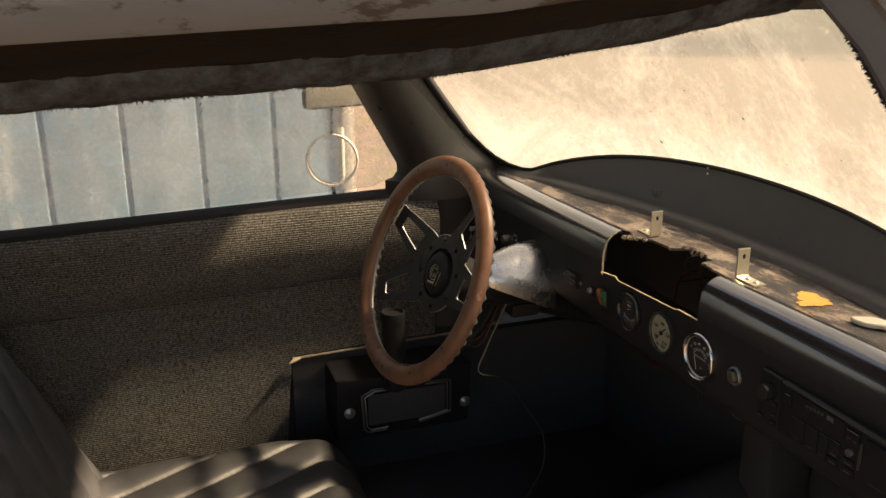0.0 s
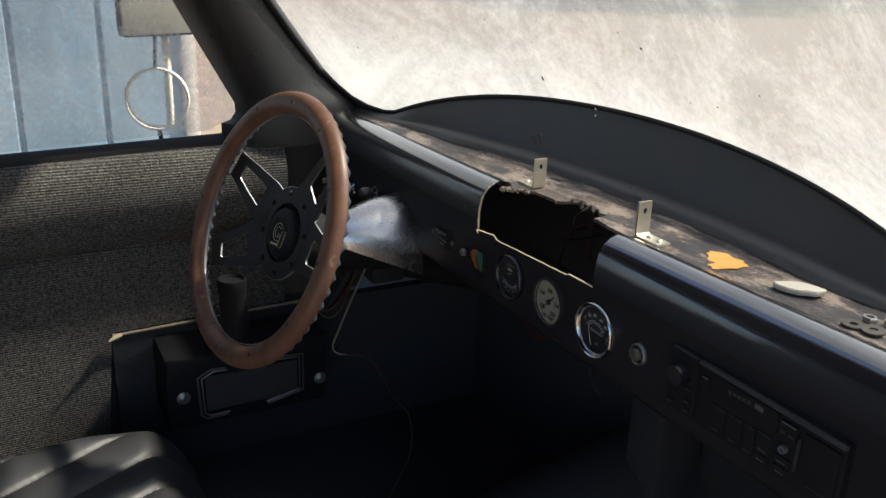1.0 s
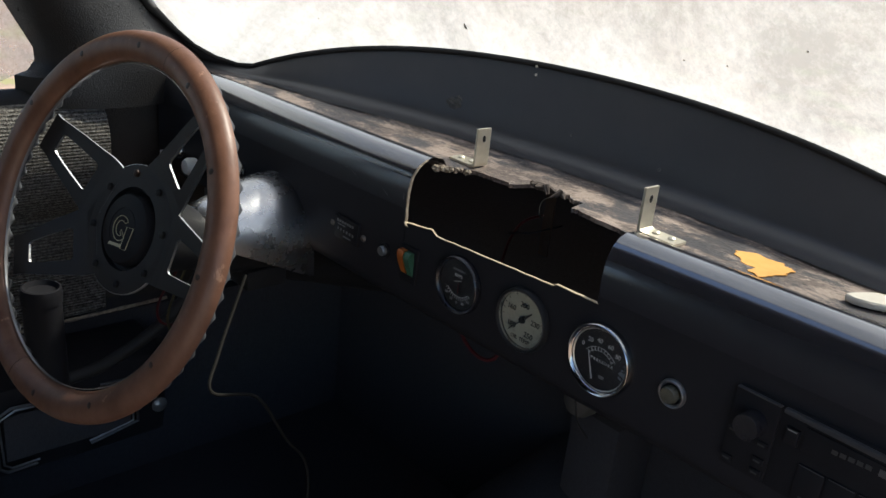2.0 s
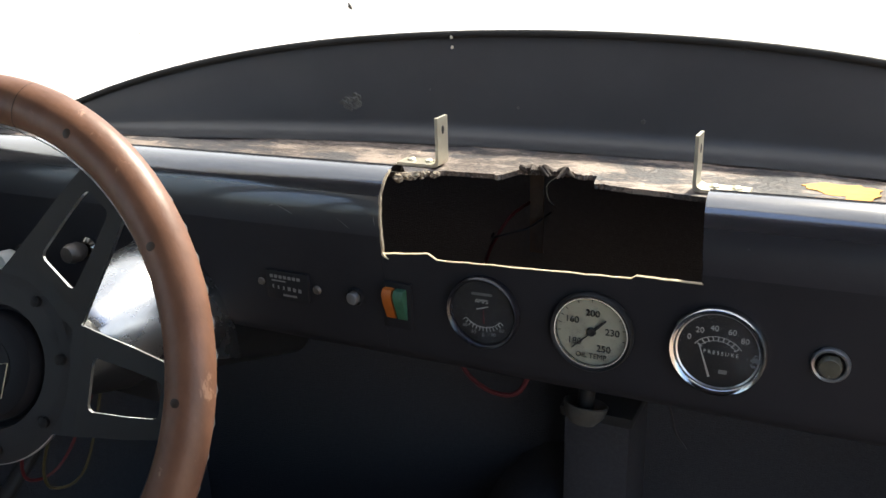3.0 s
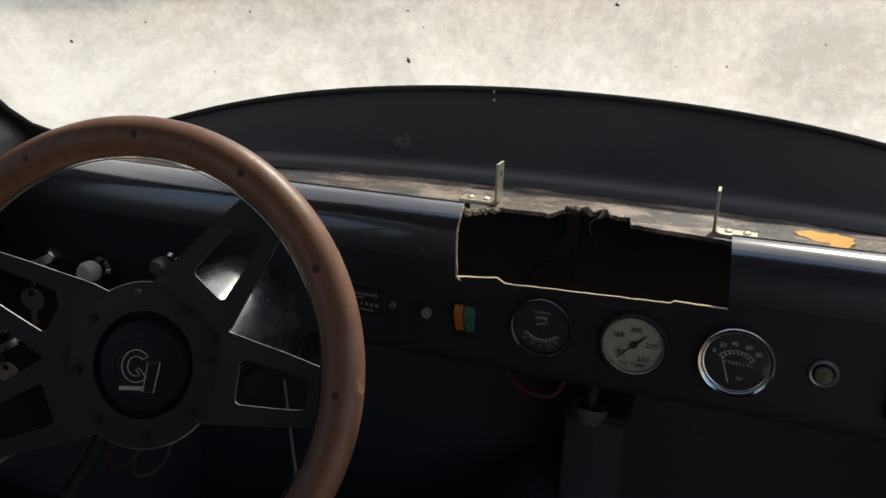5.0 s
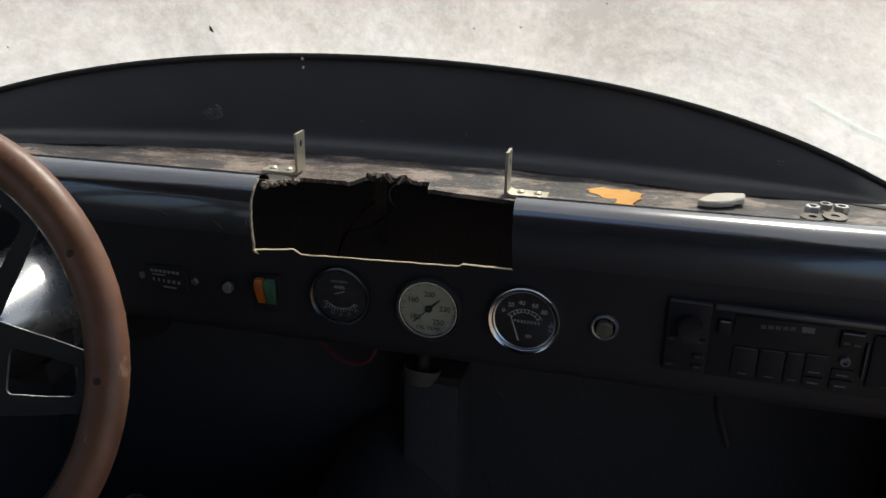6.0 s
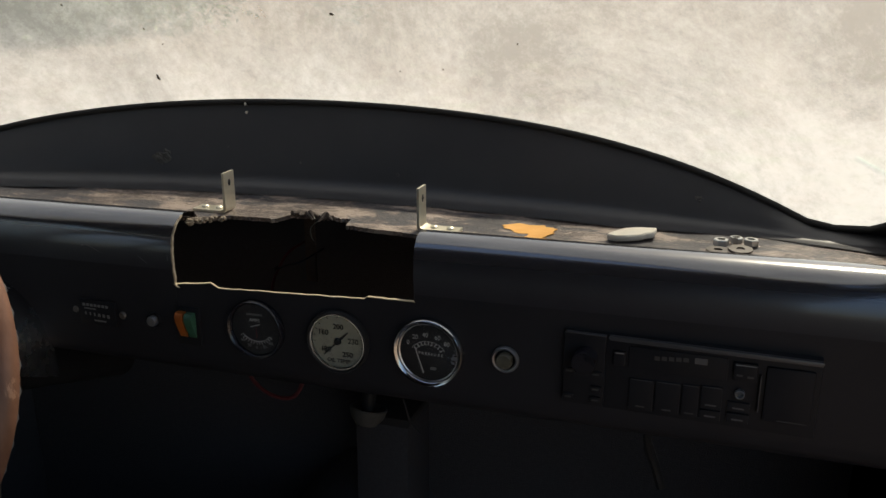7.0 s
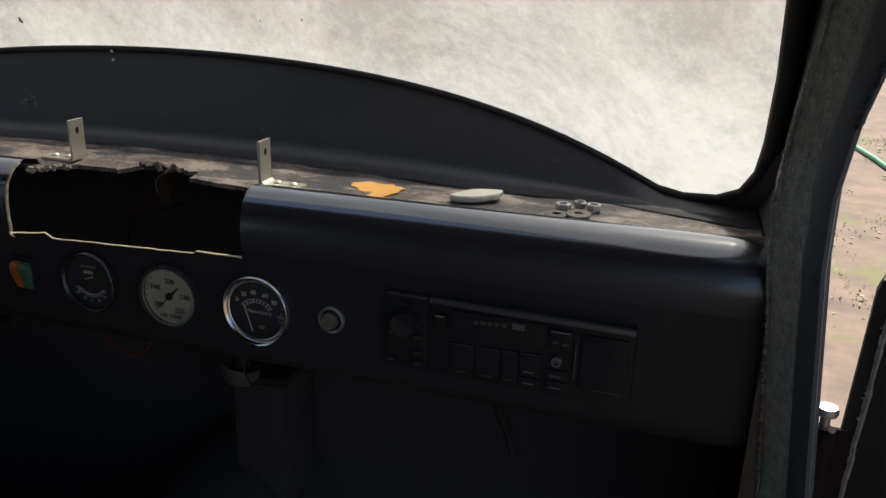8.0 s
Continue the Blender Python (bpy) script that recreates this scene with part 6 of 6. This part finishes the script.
part("frayed_fibres", fringe([dmx @ Vector((0.012, -0.031, z)) for z in steps(0.36, 0.935, 60)], (-0.3, -0.8, 0), 0.003, 500, 12), felt, pd, "loose welt fibres", smooth=False)
part("outer_face", box(0.01, 0.84, 0.031, 0.036, 0.36, 0.94, 0.002, dmx), blue_paint, pd, "pale blue paint")
hinge = part("hinge", box(-0.409, -0.375, 0.605, 0.609, 0.77, 0.853, 0.001), rail_dirt, pillar, "rusty door hinge leaf")
part("pin", lathe([(0.0032, -0.06), (0.0032, 0.006), (0.0036, 0.008), (0.0068, 0.0085), (0.0075, 0.011), (0.0066, 0.014), (0, 0.015)], (-0.392, 0.60, 0.857), (0, 0, 1), 16), satin_metal, hinge, "steel pin with a flat head")
part("knuckle", tube([(-0.392, 0.60, 0.855), (-0.392, 0.60, 0.77)], 0.0075, 12), rail_dirt, hinge, "rusty knuckle")

hose = part("garden_hose", tube(smooth_line([(0.20, 6.30, 0.015), (0.27, 5.98, 0.015), (0.34, 5.70, 0.015), (0.46, 5.30, 0.015), (0.9, 4.9, 0.015), (1.6, 4.8, 0.015)], 10), 0.015, 10), hose_mat)
tagged(hose, "green garden hose lying on the dirt", "hose")


def stones(count, seed):
    r = random.Random(seed)
    bm = bmesh.new()
    for _ in range(count):
        x, y = r.uniform(-0.1, 2.0), r.uniform(2.2, 6.5)
        s_ = r.choice((0.005, 0.007, 0.010, 0.016))
        t = bmesh.new()
        bmesh.ops.create_icosphere(t, subdivisions=1, radius=s_)
        for v in t.verts:
            v.co *= 1 + r.uniform(-0.25, 0.25)
            v.co.z *= 0.4
        t.transform(pose(x, y, 0.02, 0, 0, r.uniform(0, 360)))
        join(bm, t)
    return bm


gravel = part("gravel", stones(60, 5), mat("pale_stones", (0.4, 0.34, 0.28), 0.9, scale=20, bump=0.3), smooth=False)
tagged(gravel, "loose pale stones scattered on the dirt", "gravel", kind="stuff")


def grass(count, seed):
    r = random.Random(seed)
    bm = bmesh.new()
    tufts = [(r.uniform(-0.15, 1.6), r.uniform(2.3, 6.5), r.uniform(0.03, 0.10)) for _ in range(46)]
    for _ in range(count):
        cx, cy, spread = r.choice(tufts)
        p = Vector((r.gauss(cx, spread), r.gauss(cy, spread * 1.4), 0.005))
        h, a, b_ = r.uniform(0.004, 0.011), r.uniform(0, 6.28), r.uniform(0, 6.28)
        d = Vector((math.cos(a), math.sin(a), 0)) * 0.0035
        lean = Vector((math.cos(b_), math.sin(b_), 0)) * h * r.uniform(0.6, 2.2)
        mid_ = p + lean * 0.4 + Vector((0, 0, h * 0.7))
        tip = bm.verts.new(p + lean + Vector((0, 0, h)))
        lo, hi = [bm.verts.new(p + d), bm.verts.new(p - d)], [bm.verts.new(mid_ - d * 0.8), bm.verts.new(mid_ + d * 0.8)]
        bm.faces.new(lo + hi)
        bm.faces.new((hi[1], hi[0], tip))
    return bm


gr = part("grass", grass(2600, 6), mat("thin_grass", (0.24, 0.30, 0.08), 0.7, second=(0.34, 0.33, 0.13), scale=5), smooth=False)
tagged(gr, "thin green grass tufts in the dirt", "grass", kind="stuff")


def tree(x, y, h, seed):
    """A tapered trunk with limbs and a loose crown of small leaves."""
    r = random.Random(seed)
    g = holder("tree", (x, y, 0))
    tagged(g, "leafy green tree at the edge of the yard", "tree", group="yard trees")
    bm = tube(smooth_line([(x, y, -0.05), (x + 0.05, y, h * 0.2), (x - 0.05, y + 0.05, h * 0.45), (x, y, h * 0.7)], 4), [0.16 - 0.009 * i for i in range(13)], 10)
    tips = []
    for k in range(16):
        a, z0 = r.uniform(0, 6.28), h * r.uniform(0.08, 0.65)
        L_ = h * r.uniform(0.2, 0.36)
        p1 = Vector((x, y, z0))
        p2 = p1 + Vector((math.cos(a) * L_ * 0.5, math.sin(a) * L_ * 0.5, L_ * 0.3))
        p3 = p1 + Vector((math.cos(a) * L_, math.sin(a) * L_, L_ * r.uniform(0.3, 0.8)))
        tube(smooth_line([p1, p2, p3], 3), [0.05, 0.045, 0.04, 0.03, 0.025, 0.02, 0.012], 6, bm=bm)
        tips += [p2, p3, p3, p2.lerp(p3, 0.5)]
    tips += [Vector((x, y, h * 0.75)), Vector((x, y, h * 0.85))]
    tips += [Vector((x + r.gauss(0, 1.5), y + r.gauss(0, 1.5), r.uniform(0.2, 1.6))) for _ in range(26)]
    part("trunk", bm, bark, g)
    bm = bmesh.new()
    for _ in range(15000):
        c = r.choice(tips)
        p = c + Vector((r.gauss(0, 0.5), r.gauss(0, 0.5), r.gauss(0, 0.42)))
        d = Vector((r.gauss(0, 1), r.gauss(0, 1), r.gauss(0, 0.6))).normalized() * r.uniform(0.05, 0.1)
        s_ = d.orthogonal().normalized() * 0.03
        bm.faces.new([bm.verts.new(p - d), bm.verts.new(p + s_), bm.verts.new(p + d), bm.verts.new(p - s_)])
    part("crown", bm, leaf_mat, g, smooth=False)
    return g


for x, y, h, sd in ((-17.5, 19.0, 7.4, 3), (-14.5, 14.8, 7.0, 4), (-16.2, 15.1, 6.6, 5), (-15.2, 17.6, 6.8, 6), (-15.0, 13.2, 6.5, 7)):
    tree(x, y, h, sd)
